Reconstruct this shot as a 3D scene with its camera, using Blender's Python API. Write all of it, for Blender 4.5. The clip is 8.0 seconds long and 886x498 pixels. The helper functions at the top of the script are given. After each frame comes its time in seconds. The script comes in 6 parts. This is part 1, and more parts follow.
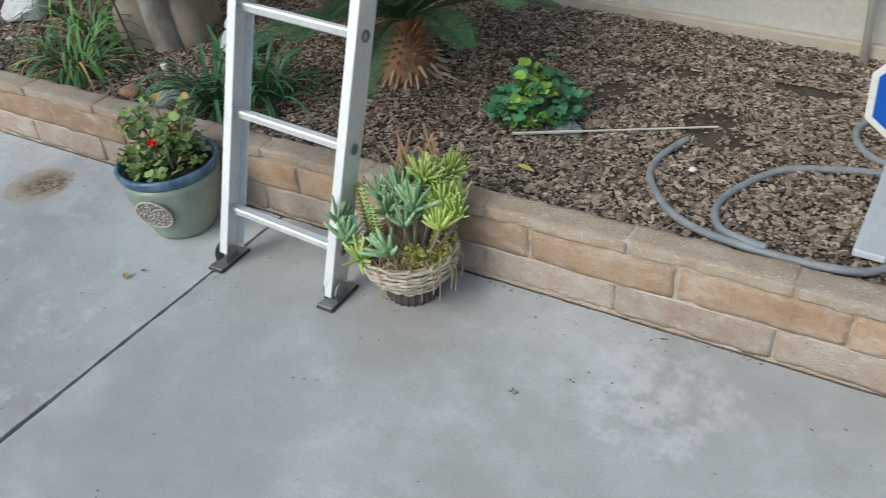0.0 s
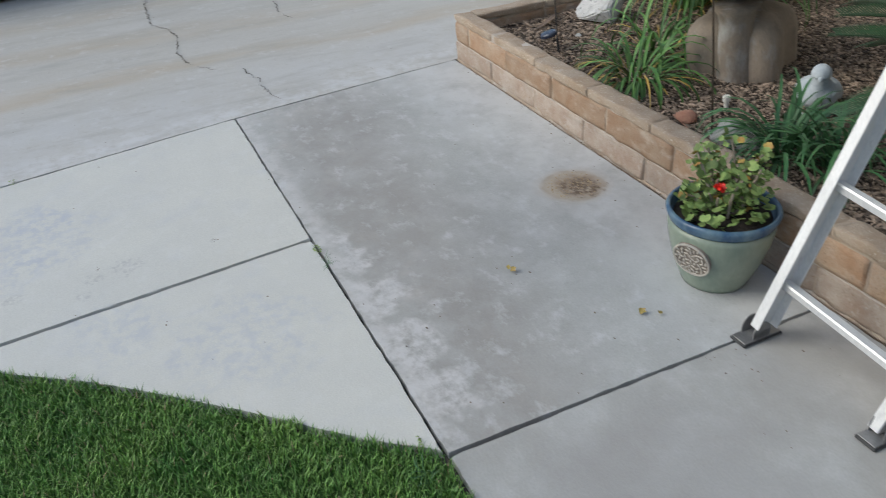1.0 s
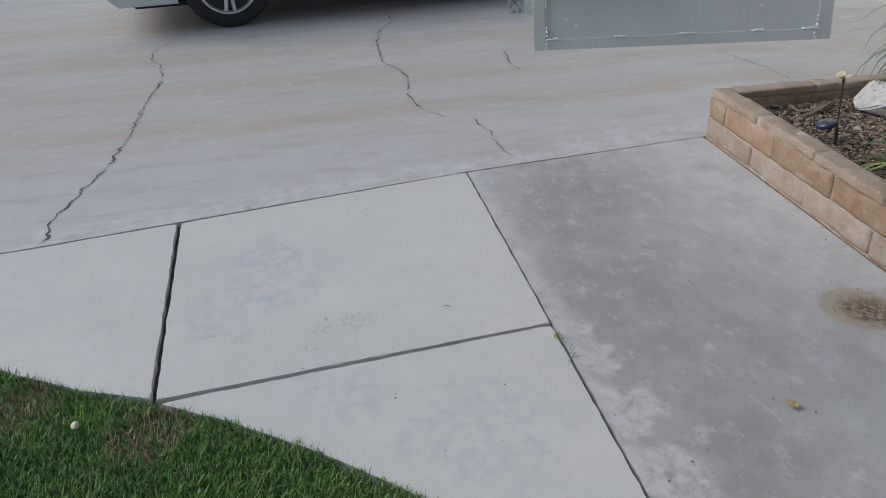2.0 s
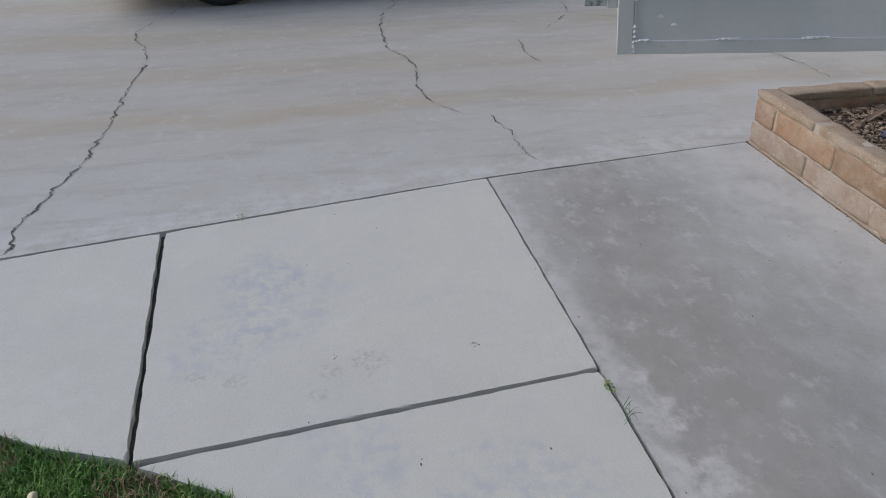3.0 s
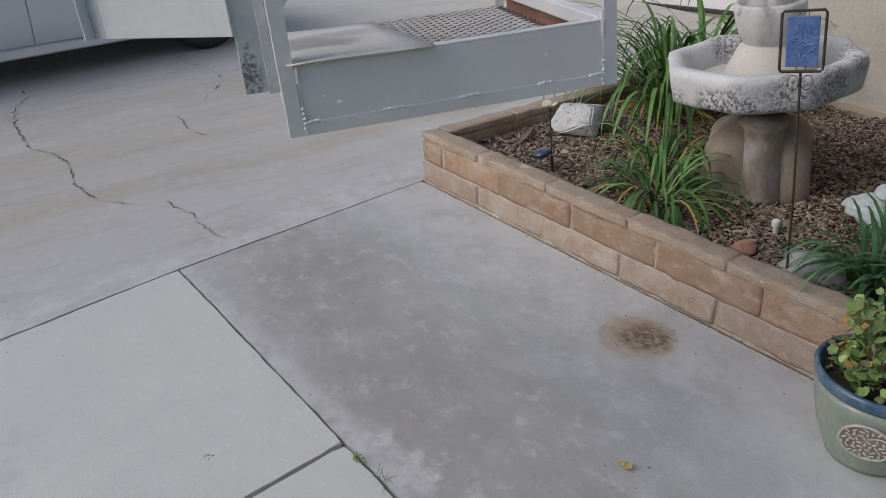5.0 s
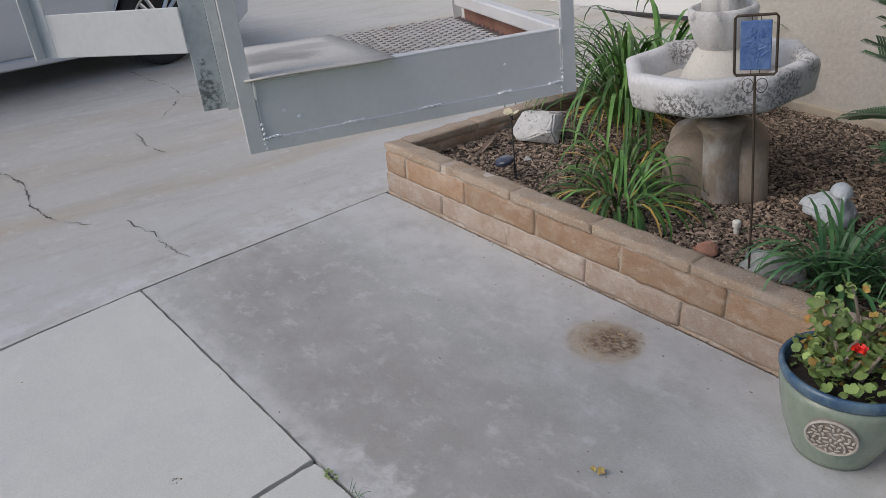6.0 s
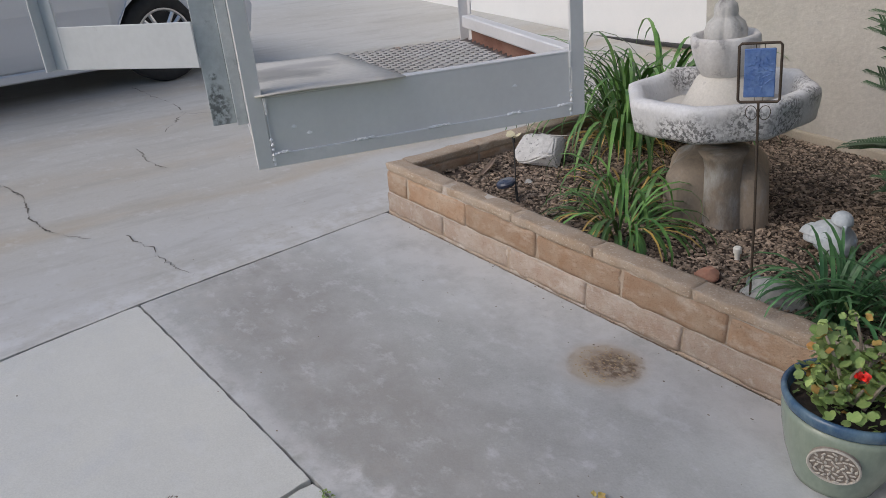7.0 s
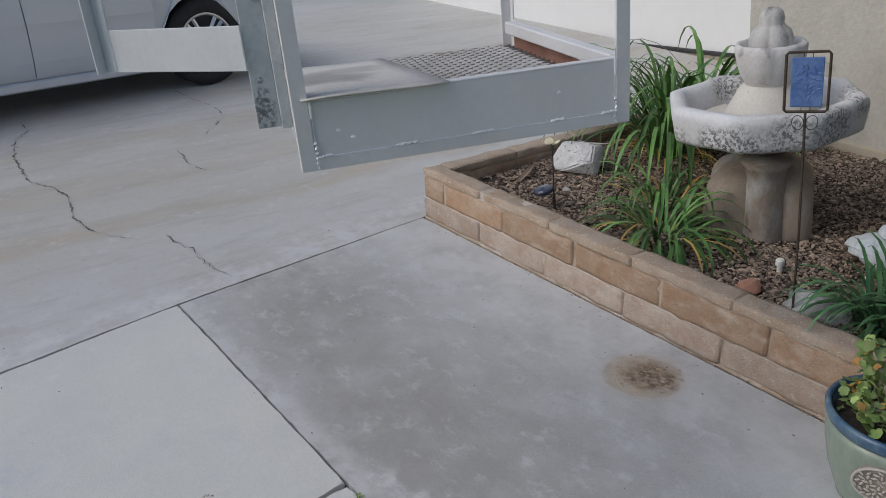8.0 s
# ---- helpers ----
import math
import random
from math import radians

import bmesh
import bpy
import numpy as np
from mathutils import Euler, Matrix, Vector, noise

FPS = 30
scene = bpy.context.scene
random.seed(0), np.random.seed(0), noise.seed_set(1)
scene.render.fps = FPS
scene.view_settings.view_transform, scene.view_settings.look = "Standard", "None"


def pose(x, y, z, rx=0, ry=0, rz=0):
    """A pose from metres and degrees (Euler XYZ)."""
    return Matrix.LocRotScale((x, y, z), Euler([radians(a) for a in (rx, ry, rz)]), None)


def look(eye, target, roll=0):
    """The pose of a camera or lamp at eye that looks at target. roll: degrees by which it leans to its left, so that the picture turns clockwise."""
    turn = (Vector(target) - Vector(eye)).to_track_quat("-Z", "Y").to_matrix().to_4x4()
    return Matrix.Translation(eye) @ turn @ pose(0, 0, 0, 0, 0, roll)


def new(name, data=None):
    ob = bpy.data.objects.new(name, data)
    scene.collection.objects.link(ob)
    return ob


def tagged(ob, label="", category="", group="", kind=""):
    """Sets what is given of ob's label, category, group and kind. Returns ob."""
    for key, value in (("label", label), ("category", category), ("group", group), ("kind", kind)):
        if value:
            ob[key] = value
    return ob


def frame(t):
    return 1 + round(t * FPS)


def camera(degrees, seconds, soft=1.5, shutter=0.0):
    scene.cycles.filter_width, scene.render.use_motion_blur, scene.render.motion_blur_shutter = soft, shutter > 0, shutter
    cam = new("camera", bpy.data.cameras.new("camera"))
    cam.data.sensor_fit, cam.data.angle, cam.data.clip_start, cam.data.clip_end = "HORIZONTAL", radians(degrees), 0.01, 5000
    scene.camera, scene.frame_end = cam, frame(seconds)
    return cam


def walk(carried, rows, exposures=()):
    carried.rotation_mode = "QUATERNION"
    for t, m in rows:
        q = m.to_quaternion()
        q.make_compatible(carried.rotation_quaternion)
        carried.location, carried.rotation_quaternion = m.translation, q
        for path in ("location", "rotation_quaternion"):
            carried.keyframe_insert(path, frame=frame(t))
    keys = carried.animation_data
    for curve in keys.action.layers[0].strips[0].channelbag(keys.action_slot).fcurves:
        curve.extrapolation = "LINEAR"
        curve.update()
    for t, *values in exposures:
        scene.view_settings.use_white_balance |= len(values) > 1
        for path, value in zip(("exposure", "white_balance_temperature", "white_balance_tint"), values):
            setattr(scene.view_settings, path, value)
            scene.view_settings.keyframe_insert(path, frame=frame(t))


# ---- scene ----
cam = camera(59.0, 8.0, soft=0.7, shutter=0.10)
PATH = [
    (0, (4.248, -1.631, 1.47), (3.375, -0.275, 0.288), -4.6),
    (0.3, (4.133, -1.705, 1.491), (3.031, -0.499, 0.337), -4.9),
    (0.5, (4.05, -1.733, 1.49), (2.814, -0.65, 0.351), -4.1),
    (1, (3.815, -1.734, 1.481), (2.262, -1.1, 0.392), -4.5),
    (1.2, (3.747, -1.756, 1.484), (2.104, -1.282, 0.446), -4.3),
    (1.5, (3.642, -1.815, 1.472), (1.946, -1.484, 0.465), -3.0),
    (2, (3.425, -1.958, 1.477), (1.705, -1.662, 0.5), -2.0),
    (2.2, (3.357, -1.988, 1.469), (1.639, -1.748, 0.474), -1.4),
    (3.3, (2.917, -2.032, 1.393), (1.272, -1.578, 0.35), 1.0),
    (3.5, (2.894, -2.052, 1.413), (1.306, -1.405, 0.382), 1.0),
    (4, (2.89, -2.027, 1.425), (1.422, -1.076, 0.454), 1.2),
    (4.5, (2.9, -2.024, 1.439), (1.41, -1.056, 0.521), -0.6),
    (5, (2.923, -1.991, 1.443), (1.476, -0.958, 0.527), -1.8),
    (6.5, (2.912, -1.984, 1.444), (1.512, -0.858, 0.566), -2.0),
    (7, (2.903, -2.0, 1.438), (1.489, -0.866, 0.59), -1.1),
    (7.5, (2.888, -2.005, 1.449), (1.454, -0.891, 0.611), -0.8),
    (8, (2.89, -2.01, 1.436), (1.421, -0.938, 0.604), -1.1),
]
# The paving slopes six degrees: it is laid out in its own plane, and GRADE brings that plane to its true slope.
PLUMB = Vector((-0.0723, -0.0776, 0.9944)).normalized()
GRADE = PLUMB.rotation_difference(Vector((0, 0, 1))).to_matrix().to_4x4()
walk(cam, [(t, GRADE @ look(eye, target, roll)) for t, eye, target, roll in PATH],
     exposures=[(0.0, 0.39, 5900, 1), (0.5, 0.41, 6080, 3), (1.0, 0.25, 6150, 4), (2.0, -0.03, 6200, 8), (3.5, -0.12, 6250, 10), (5.0, -0.11, 6280, 11), (6.5, 0.02, 6300, 11), (7.3, -0.04, 6280, 11), (8.0, -0.15, 6130, 9)])

# ---- world and light ----
world = bpy.data.worlds.new("world")
scene.world = world
world.use_nodes = True
wn = world.node_tree
sky = wn.nodes.new("ShaderNodeTexSky")
sky.sky_type, sky.sun_disc = "NISHITA", False
sky.sun_elevation, sky.sun_rotation = radians(38), radians(200)
sky.air_density, sky.dust_density, sky.ozone_density = 1.0, 3.0, 1.0
wn.links.new(sky.outputs[0], wn.nodes["Background"].inputs[0])
wn.nodes["Background"].inputs[1].default_value = 0.13
sun = new("sun", bpy.data.lights.new("sun", "SUN"))
sun.data.energy, sun.data.angle, sun.data.color = 0.9, radians(35), (1.0, 0.98, 0.95)
sun.matrix_world = look((-2, -6, 9), (0.5, 0, 0))
scene.view_settings.exposure = 0.0

# ---- materials ----


def surf(name, c1, c2, scale=6.0, rough=0.8, bump=0.2, bscale=90.0, metal=0.0, lo=0.35, hi=0.65, rand=0.0,
         fleck=None, fscale=60.0, flo=0.62, fhi=0.7, stretch=(1, 1, 1), spec=0.5, fmask=0.0, grain=0.18):
    """A surface: two colours mixed by broad noise, fine grain, flecks or stains of a third, and fine relief."""
    m = bpy.data.materials.new(name)
    m.use_nodes = True
    nt = m.node_tree
    b = nt.nodes["Principled BSDF"]
    N, L = nt.nodes.new, nt.links.new
    tc = N("ShaderNodeTexCoord")
    mp = N("ShaderNodeMapping")
    mp.inputs["Scale"].default_value = stretch
    L(tc.outputs["Object"], mp.inputs["Vector"])
    oi = N("ShaderNodeObjectInfo")
    sc = N("ShaderNodeMath")
    sc.operation = "MULTIPLY"
    sc.inputs[1].default_value = 37.0
    L(oi.outputs["Random"], sc.inputs[0])
    L(sc.outputs[0], mp.inputs["Location"])

    def noise_at(s, detail=6.0, vec=mp.outputs["Vector"]):
        n = N("ShaderNodeTexNoise")
        n.inputs["Scale"].default_value, n.inputs["Detail"].default_value = s, detail
        n.inputs["Roughness"].default_value = 0.62
        L(vec, n.inputs["Vector"])
        return n.outputs["Fac"]

    def ramp(fac, a, z):
        r = N("ShaderNodeMapRange")
        r.inputs["From Min"].default_value, r.inputs["From Max"].default_value = a, z
        L(fac, r.inputs["Value"])
        return r.outputs[0]

    def mix(fac, a, z):
        x = N("ShaderNodeMix")
        x.data_type = "RGBA"
        L(fac, x.inputs[0])
        for sock, v in ((x.inputs[6], a), (x.inputs[7], z)):
            if isinstance(v, tuple):
                sock.default_value = (*v, 1)
            else:
                L(v, sock)
        return x.outputs[2]

    col = mix(ramp(noise_at(scale), lo, hi), c1, c2)
    if fleck:
        mask = ramp(noise_at(fscale), flo, fhi)
        if fmask:
            both = N("ShaderNodeMath")
            both.operation = "MULTIPLY"
            L(mask, both.inputs[0])
            L(ramp(noise_at(fmask), 0.42, 0.60), both.inputs[1])
            mask = both.outputs[0]
        col = mix(mask, col, fleck)
    hs = N("ShaderNodeHueSaturation")
    g = N("ShaderNodeMapRange")
    g.inputs["To Min"].default_value, g.inputs["To Max"].default_value = 1 - grain, 1 + grain
    L(noise_at(bscale * 1.3, 3.0), g.inputs["Value"])
    val = g.outputs[0]
    if rand:
        r = N("ShaderNodeMapRange")
        r.inputs["To Min"].default_value, r.inputs["To Max"].default_value = 1 - rand, 1 + rand
        L(oi.outputs["Random"], r.inputs["Value"])
        mu = N("ShaderNodeMath")
        mu.operation = "MULTIPLY"
        L(val, mu.inputs[0])
        L(r.outputs[0], mu.inputs[1])
        val = mu.outputs[0]
    L(val, hs.inputs["Value"])
    L(col, hs.inputs["Color"])
    L(hs.outputs[0], b.inputs["Base Color"])
    b.inputs["Metallic"].default_value = metal
    b.inputs["Specular IOR Level"].default_value = spec
    rr = N("ShaderNodeMapRange")
    rr.inputs["To Min"].default_value, rr.inputs["To Max"].default_value = rough - min(0.12, rough * 0.15), min(1, rough + min(0.12, rough * 0.15))
    L(noise_at(scale * 4), rr.inputs["Value"])
    L(rr.outputs[0], b.inputs["Roughness"])
    if bump:
        bp = N("ShaderNodeBump")
        bp.inputs["Strength"].default_value, bp.inputs["Distance"].default_value = bump, 0.006
        L(noise_at(bscale, 8.0), bp.inputs["Height"])
        L(bp.outputs[0], b.inputs["Normal"])
    m["col_out"] = hs.name
    return m


def stain(m, centre, radius, color, amount=0.8, wobble=0.35, scale=14.0, grit=0.0, glo=0.5, ghi=0.6, edge=0.7):
    """Adds a blotch of dirt with its own ragged outline to a surface."""
    nt = m.node_tree
    N, L = nt.nodes.new, nt.links.new
    b = nt.nodes["Principled BSDF"]
    before = b.inputs["Base Color"].links[0].from_socket
    tc = N("ShaderNodeTexCoord")
    n = N("ShaderNodeTexNoise")
    n.inputs["Scale"].default_value, n.inputs["Detail"].default_value = scale, 6.0
    L(tc.outputs["Object"], n.inputs["Vector"])
    d = N("ShaderNodeVectorMath")
    d.operation = "DISTANCE"
    L(tc.outputs["Object"], d.inputs[0])
    d.inputs[1].default_value = centre
    k = N("ShaderNodeMath")
    k.operation = "MULTIPLY_ADD"
    L(n.outputs["Fac"], k.inputs[0])
    k.inputs[1].default_value = radius * wobble * 2
    L(d.outputs["Value"], k.inputs[2])
    r = N("ShaderNodeMapRange")
    r.inputs["From Min"].default_value, r.inputs["From Max"].default_value = radius * (edge + wobble), radius * (1.15 + wobble - 0.1 * (edge > 0.9))
    r.inputs["To Min"].default_value, r.inputs["To Max"].default_value = amount, 0.0
    L(k.outputs[0], r.inputs["Value"])
    mask = r.outputs[0]
    if grit:
        gn = N("ShaderNodeTexNoise")
        gn.inputs["Scale"].default_value, gn.inputs["Detail"].default_value, gn.inputs["Roughness"].default_value = grit, 8.0, 0.65
        L(tc.outputs["Object"], gn.inputs["Vector"])
        gr = N("ShaderNodeMapRange")
        gr.inputs["From Min"].default_value, gr.inputs["From Max"].default_value = glo, ghi
        L(gn.outputs["Fac"], gr.inputs["Value"])
        both = N("ShaderNodeMath")
        both.operation = "MULTIPLY"
        L(mask, both.inputs[0])
        L(gr.outputs[0], both.inputs[1])
        mask = both.outputs[0]
    x = N("ShaderNodeMix")
    x.data_type = "RGBA"
    L(mask, x.inputs[0])
    L(before, x.inputs[6])
    x.inputs[7].default_value = (*color, 1)
    L(x.outputs[2], b.inputs["Base Color"])


def layer(m, color, amount, scale, lo, hi, along=None, span=(0, 1), wobble=0.0, wscale=3.0, stretch=(1, 1, 1)):
    """Ragged patches of a colour over a surface; along, span: only in a strip that fades out at its sides."""
    nt = m.node_tree
    N, L = nt.nodes.new, nt.links.new
    b = nt.nodes["Principled BSDF"]
    before = b.inputs["Base Color"].links[0].from_socket
    tc = N("ShaderNodeTexCoord")
    mp = N("ShaderNodeMapping")
    mp.inputs["Scale"].default_value = stretch
    oi = N("ShaderNodeObjectInfo")
    off = N("ShaderNodeMath")
    off.operation = "MULTIPLY"
    off.inputs[1].default_value = 53.0
    L(oi.outputs["Random"], off.inputs[0])
    L(off.outputs[0], mp.inputs["Location"])
    L(tc.outputs["Object"], mp.inputs["Vector"])
    n = N("ShaderNodeTexNoise")
    n.inputs["Scale"].default_value, n.inputs["Detail"].default_value, n.inputs["Roughness"].default_value = scale, 9.0, 0.68
    L(mp.outputs[0], n.inputs["Vector"])
    r = N("ShaderNodeMapRange")
    r.inputs["From Min"].default_value, r.inputs["From Max"].default_value = lo, hi
    r.inputs["To Max"].default_value = amount
    L(n.outputs["Fac"], r.inputs["Value"])
    mask = r.outputs[0]
    if along:
        d = N("ShaderNodeVectorMath")
        d.operation = "DOT_PRODUCT"
        L(tc.outputs["Object"], d.inputs[0])
        d.inputs[1].default_value = along
        w = N("ShaderNodeTexNoise")
        w.inputs["Scale"].default_value, w.inputs["Detail"].default_value = wscale, 6.0
        L(tc.outputs["Object"], w.inputs["Vector"])
        k = N("ShaderNodeMath")
        k.operation = "MULTIPLY_ADD"
        L(w.outputs["Fac"], k.inputs[0])
        k.inputs[1].default_value = wobble * 2
        L(d.outputs["Value"], k.inputs[2])
        c = N("ShaderNodeMath")
        c.operation = "SUBTRACT"
        L(k.outputs[0], c.inputs[0])
        c.inputs[1].default_value = (span[0] + span[1]) / 2 + wobble
        a = N("ShaderNodeMath")
        a.operation = "ABSOLUTE"
        L(c.outputs[0], a.inputs[0])
        e = N("ShaderNodeMapRange")
        half = abs(span[1] - span[0]) / 2
        e.inputs["From Min"].default_value, e.inputs["From Max"].default_value = half * 0.3, half
        e.inputs["To Min"].default_value, e.inputs["To Max"].default_value = 1.0, 0.0
        L(a.outputs[0], e.inputs["Value"])
        both = N("ShaderNodeMath")
        both.operation = "MULTIPLY"
        L(mask, both.inputs[0])
        L(e.outputs[0], both.inputs[1])
        mask = both.outputs[0]
    x = N("ShaderNodeMix")
    x.data_type = "RGBA"
    L(mask, x.inputs[0])
    L(before, x.inputs[6])
    x.inputs[7].default_value = (*color, 1)
    L(x.outputs[2], b.inputs["Base Color"])


M = {}
M["drive"] = surf("driveway_concrete", (0.455, 0.44, 0.405), (0.525, 0.515, 0.49), 0.9, 0.85, 0.14, 140, stretch=(1.6, 0.45, 1))
M["patch"] = surf("grey_concrete", (0.39, 0.392, 0.38), (0.465, 0.472, 0.458), 2.6, 0.8, 0.18, 110, fleck=(0.54, 0.55, 0.545), fscale=7.0, flo=0.50, fhi=0.85)
M["patch2"] = surf("grey_concrete_walk", (0.385, 0.385, 0.372), (0.465, 0.47, 0.457), 2.6, 0.8, 0.18, 110, fleck=(0.56, 0.57, 0.565), fscale=7.0, flo=0.50, fhi=0.85)
M["slab"] = surf("pale_concrete", (0.625, 0.62, 0.575), (0.575, 0.575, 0.545), 1.6, 0.85, 0.12, 160, fleck=(0.57, 0.575, 0.565), fscale=5.0, flo=0.55, fhi=0.80)
# driveway: tan water stains in long bands across it, paler worn concrete towards its joint
for near, far, amount in ((-0.98, -0.66, 0.62), (-1.75, -1.25, 0.45), (-2.5, -2.05, 0.45), (-3.6, -2.9, 0.5)):
    layer(M["drive"], (0.42, 0.335, 0.225), amount, 1.6, 0.30, 0.62, (1, -0.03, 0), (near, far), 0.30, 0.9, (1.5, 0.5, 1))
layer(M["drive"], (0.32, 0.305, 0.27), 0.35, 2.2, 0.50, 0.72, (1, -0.03, 0), (-4.2, -0.9), 0.3, 1.0, (2.2, 0.5, 1))
layer(M["drive"], (0.66, 0.66, 0.66), 0.70, 12.0, 0.40, 0.60, (1, 0.16, 0), (-0.30, 0.02), 0.10, 6.0)
layer(M["drive"], (0.54, 0.545, 0.55), 0.55, 3.0, 0.30, 0.55, (1, 0.10, 0), (-0.85, 0.25), 0.15, 2.0)
layer(M["drive"], (0.38, 0.36, 0.31), 0.45, 26.0, 0.56, 0.72)
layer(M["drive"], (0.35, 0.34, 0.315), 0.5, 3.2, 0.50, 0.68, stretch=(2.2, 0.5, 1))
layer(M["drive"], (0.60, 0.60, 0.60), 0.4, 11.0, 0.56, 0.68)
# grey panel: browned strip inside the pale joint, bleached blotches towards the wall and the driveway
layer(M["patch"], (0.29, 0.272, 0.252), 0.66, 2.4, 0.10, 0.44, (0.10, 1, 0), (-1.26, -0.42), 0.12, 3.0)
layer(M["patch"], (0.57, 0.575, 0.58), 0.32, 6.0, 0.49, 0.76, stretch=(1.0, 1.3, 1))
layer(M["patch"], (0.35, 0.34, 0.325), 0.35, 3.0, 0.50, 0.72, stretch=(1.0, 1.6, 1))
layer(M["patch"], (0.45, 0.40, 0.35), 0.30, 6.0, 0.52, 0.70, (0, 1, 0), (-1.30, -0.85), 0.08, 5.0)
layer(M["patch"], (0.60, 0.60, 0.59), 0.75, 5.0, 0.34, 0.58, (0, 1, 0), (-0.50, 0.24), 0.10, 4.0)
layer(M["patch"], (0.56, 0.555, 0.54), 0.50, 6.0, 0.40, 0.62, (1, 0, 0), (-0.2, 0.34), 0.10, 5.0)
layer(M["patch"], (0.56, 0.55, 0.54), 0.75, 14.0, 0.36, 0.55, (0, 1, 0), (-1.32, -1.17), 0.03, 9.0)
layer(M["patch"], (0.26, 0.25, 0.235), 0.35, 30.0, 0.60, 0.72)
layer(M["patch"], (0.59, 0.595, 0.605), 0.30, 4.0, 0.50, 0.78)
layer(M["patch"], (0.60, 0.605, 0.615), 0.55, 11.0, 0.545, 0.68, stretch=(1.0, 1.3, 1))
layer(M["patch2"], (0.60, 0.605, 0.61), 0.35, 9.0, 0.56, 0.72, stretch=(1.0, 1.3, 1))
for sx, sr in ((1.45, 0.06), (1.62, 0.08), (1.85, 0.11), (2.12, 0.12), (2.35, 0.10)):
    stain(M["patch"], (sx, -1.18, 0), sr, (0.60, 0.59, 0.585), 0.8, 1.0, 13.0, 22.0, 0.38, 0.58)
# round mark left by a pot: pale brown ring, dark mottled middle
stain(M["patch"], (1.548, -0.243, 0), 0.142, (0.43, 0.37, 0.30), 0.5, 0.20, 14.0)
stain(M["patch"], (1.548, -0.243, 0), 0.124, (0.30, 0.235, 0.17), 0.6, 0.26, 9.0, 20.0, 0.34, 0.52, edge=0.94)
stain(M["patch"], (1.550, -0.242, 0), 0.116, (0.47, 0.41, 0.335), 0.75, 0.26, 10.0, edge=0.85)
stain(M["patch"], (1.560, -0.232, 0), 0.094, (0.27, 0.20, 0.14), 0.80, 0.4, 16.0, 24.0, 0.30, 0.50)
stain(M["patch"], (1.548, -0.243, 0), 0.105, (0.45, 0.38, 0.29), 0.75, 0.5, 18.0, 26.0, 0.52, 0.60)
stain(M["patch"], (1.580, -0.225, 0), 0.078, (0.13, 0.09, 0.06), 0.85, 0.7, 20.0, 34.0, 0.44, 0.56)
# walk beside the wall
layer(M["patch2"], (0.59, 0.595, 0.595), 0.45, 7.0, 0.49, 0.68, stretch=(1.0, 1.5, 1))
layer(M["patch2"], (0.35, 0.335, 0.315), 0.45, 5.0, 0.54, 0.68, stretch=(1.0, 1.6, 1))
layer(M["patch2"], (0.60, 0.60, 0.59), 0.50, 5.0, 0.40, 0.66, (0, 1, 0), (-0.42, 0.16), 0.10, 4.0)
layer(M["patch2"], (0.33, 0.315, 0.29), 0.6, 1.8, 0.42, 0.62)
layer(M["patch2"], (0.35, 0.345, 0.325), 0.7, 2.0, 0.25, 0.55, (1, 0, 0), (3.6, 7.5), 0.4, 2.0)
stain(M["patch2"], (3.25, -0.32, 0), 0.15, (0.36, 0.31, 0.25), 0.35, 0.9, 12.0)
stain(M["patch2"], (2.95, -0.85, 0), 0.35, (0.33, 0.32, 0.315), 0.55, 0.6, 5.0)
stain(M["patch2"], (3.95, -0.25, 0), 0.20, (0.63, 0.62, 0.61), 0.6, 0.9, 12.0, 14.0, 0.42, 0.58)
# newer slab: small scattered bluish scuffs, a few dark spots
for sx, sy, sr in ((0.88, -2.14, 0.22), (1.08, -2.29, 0.16), (0.72, -2.20, 0.16), (1.85, -1.60, 0.24), (1.62, -1.95, 0.16)):
    stain(M["slab"], (sx, sy, 0), sr, (0.46, 0.485, 0.54), 0.52, 0.9, 8.0, 20.0, 0.44, 0.60)
for sx, sy, sr in ((1.24, -1.885, 0.055), (1.265, -2.0, 0.04), (1.26, -2.26, 0.035), (1.36, -2.035, 0.028), (1.227, -2.37, 0.03), (1.222, -1.58, 0.016)):
    stain(M["slab"], (sx, sy, 0), sr, (0.36, 0.36, 0.37), 0.5, 0.9, 40.0, 60.0, 0.45, 0.60)
layer(M["slab"], (0.50, 0.49, 0.45), 0.35, 3.0, 0.54, 0.75)
layer(M["slab"], (0.66, 0.66, 0.64), 0.5, 12.0, 0.52, 0.70)
M["joint"] = surf("joint_dirt", (0.045, 0.04, 0.035), (0.10, 0.09, 0.075), 40, 0.95, 0.5, 200)
M["crack"] = surf("crack_dirt", (0.05, 0.045, 0.04), (0.16, 0.14, 0.12), 30, 0.95, 0.3, 200)
M["block"] = surf("slump_block", (0.39, 0.24, 0.145), (0.46, 0.34, 0.24), 9, 0.95, 1.0, 150, rand=0.15, fleck=(0.25, 0.155, 0.09), fscale=170, flo=0.60, fhi=0.68)
layer(M["block"], (0.57, 0.48, 0.39), 0.65, 12.0, 0.50, 0.66, stretch=(0.6, 1, 1.3))
layer(M["block"], (0.30, 0.175, 0.095), 0.5, 15.0, 0.54, 0.68)
M["blocklow"] = surf("weathered_slump_block", (0.39, 0.285, 0.215), (0.46, 0.385, 0.32), 11, 0.95, 1.0, 150, rand=0.09, fleck=(0.28, 0.19, 0.13), fscale=170, flo=0.60, fhi=0.68)
layer(M["blocklow"], (0.58, 0.53, 0.48), 0.50, 8.0, 0.50, 0.66, stretch=(0.6, 1, 1.2))
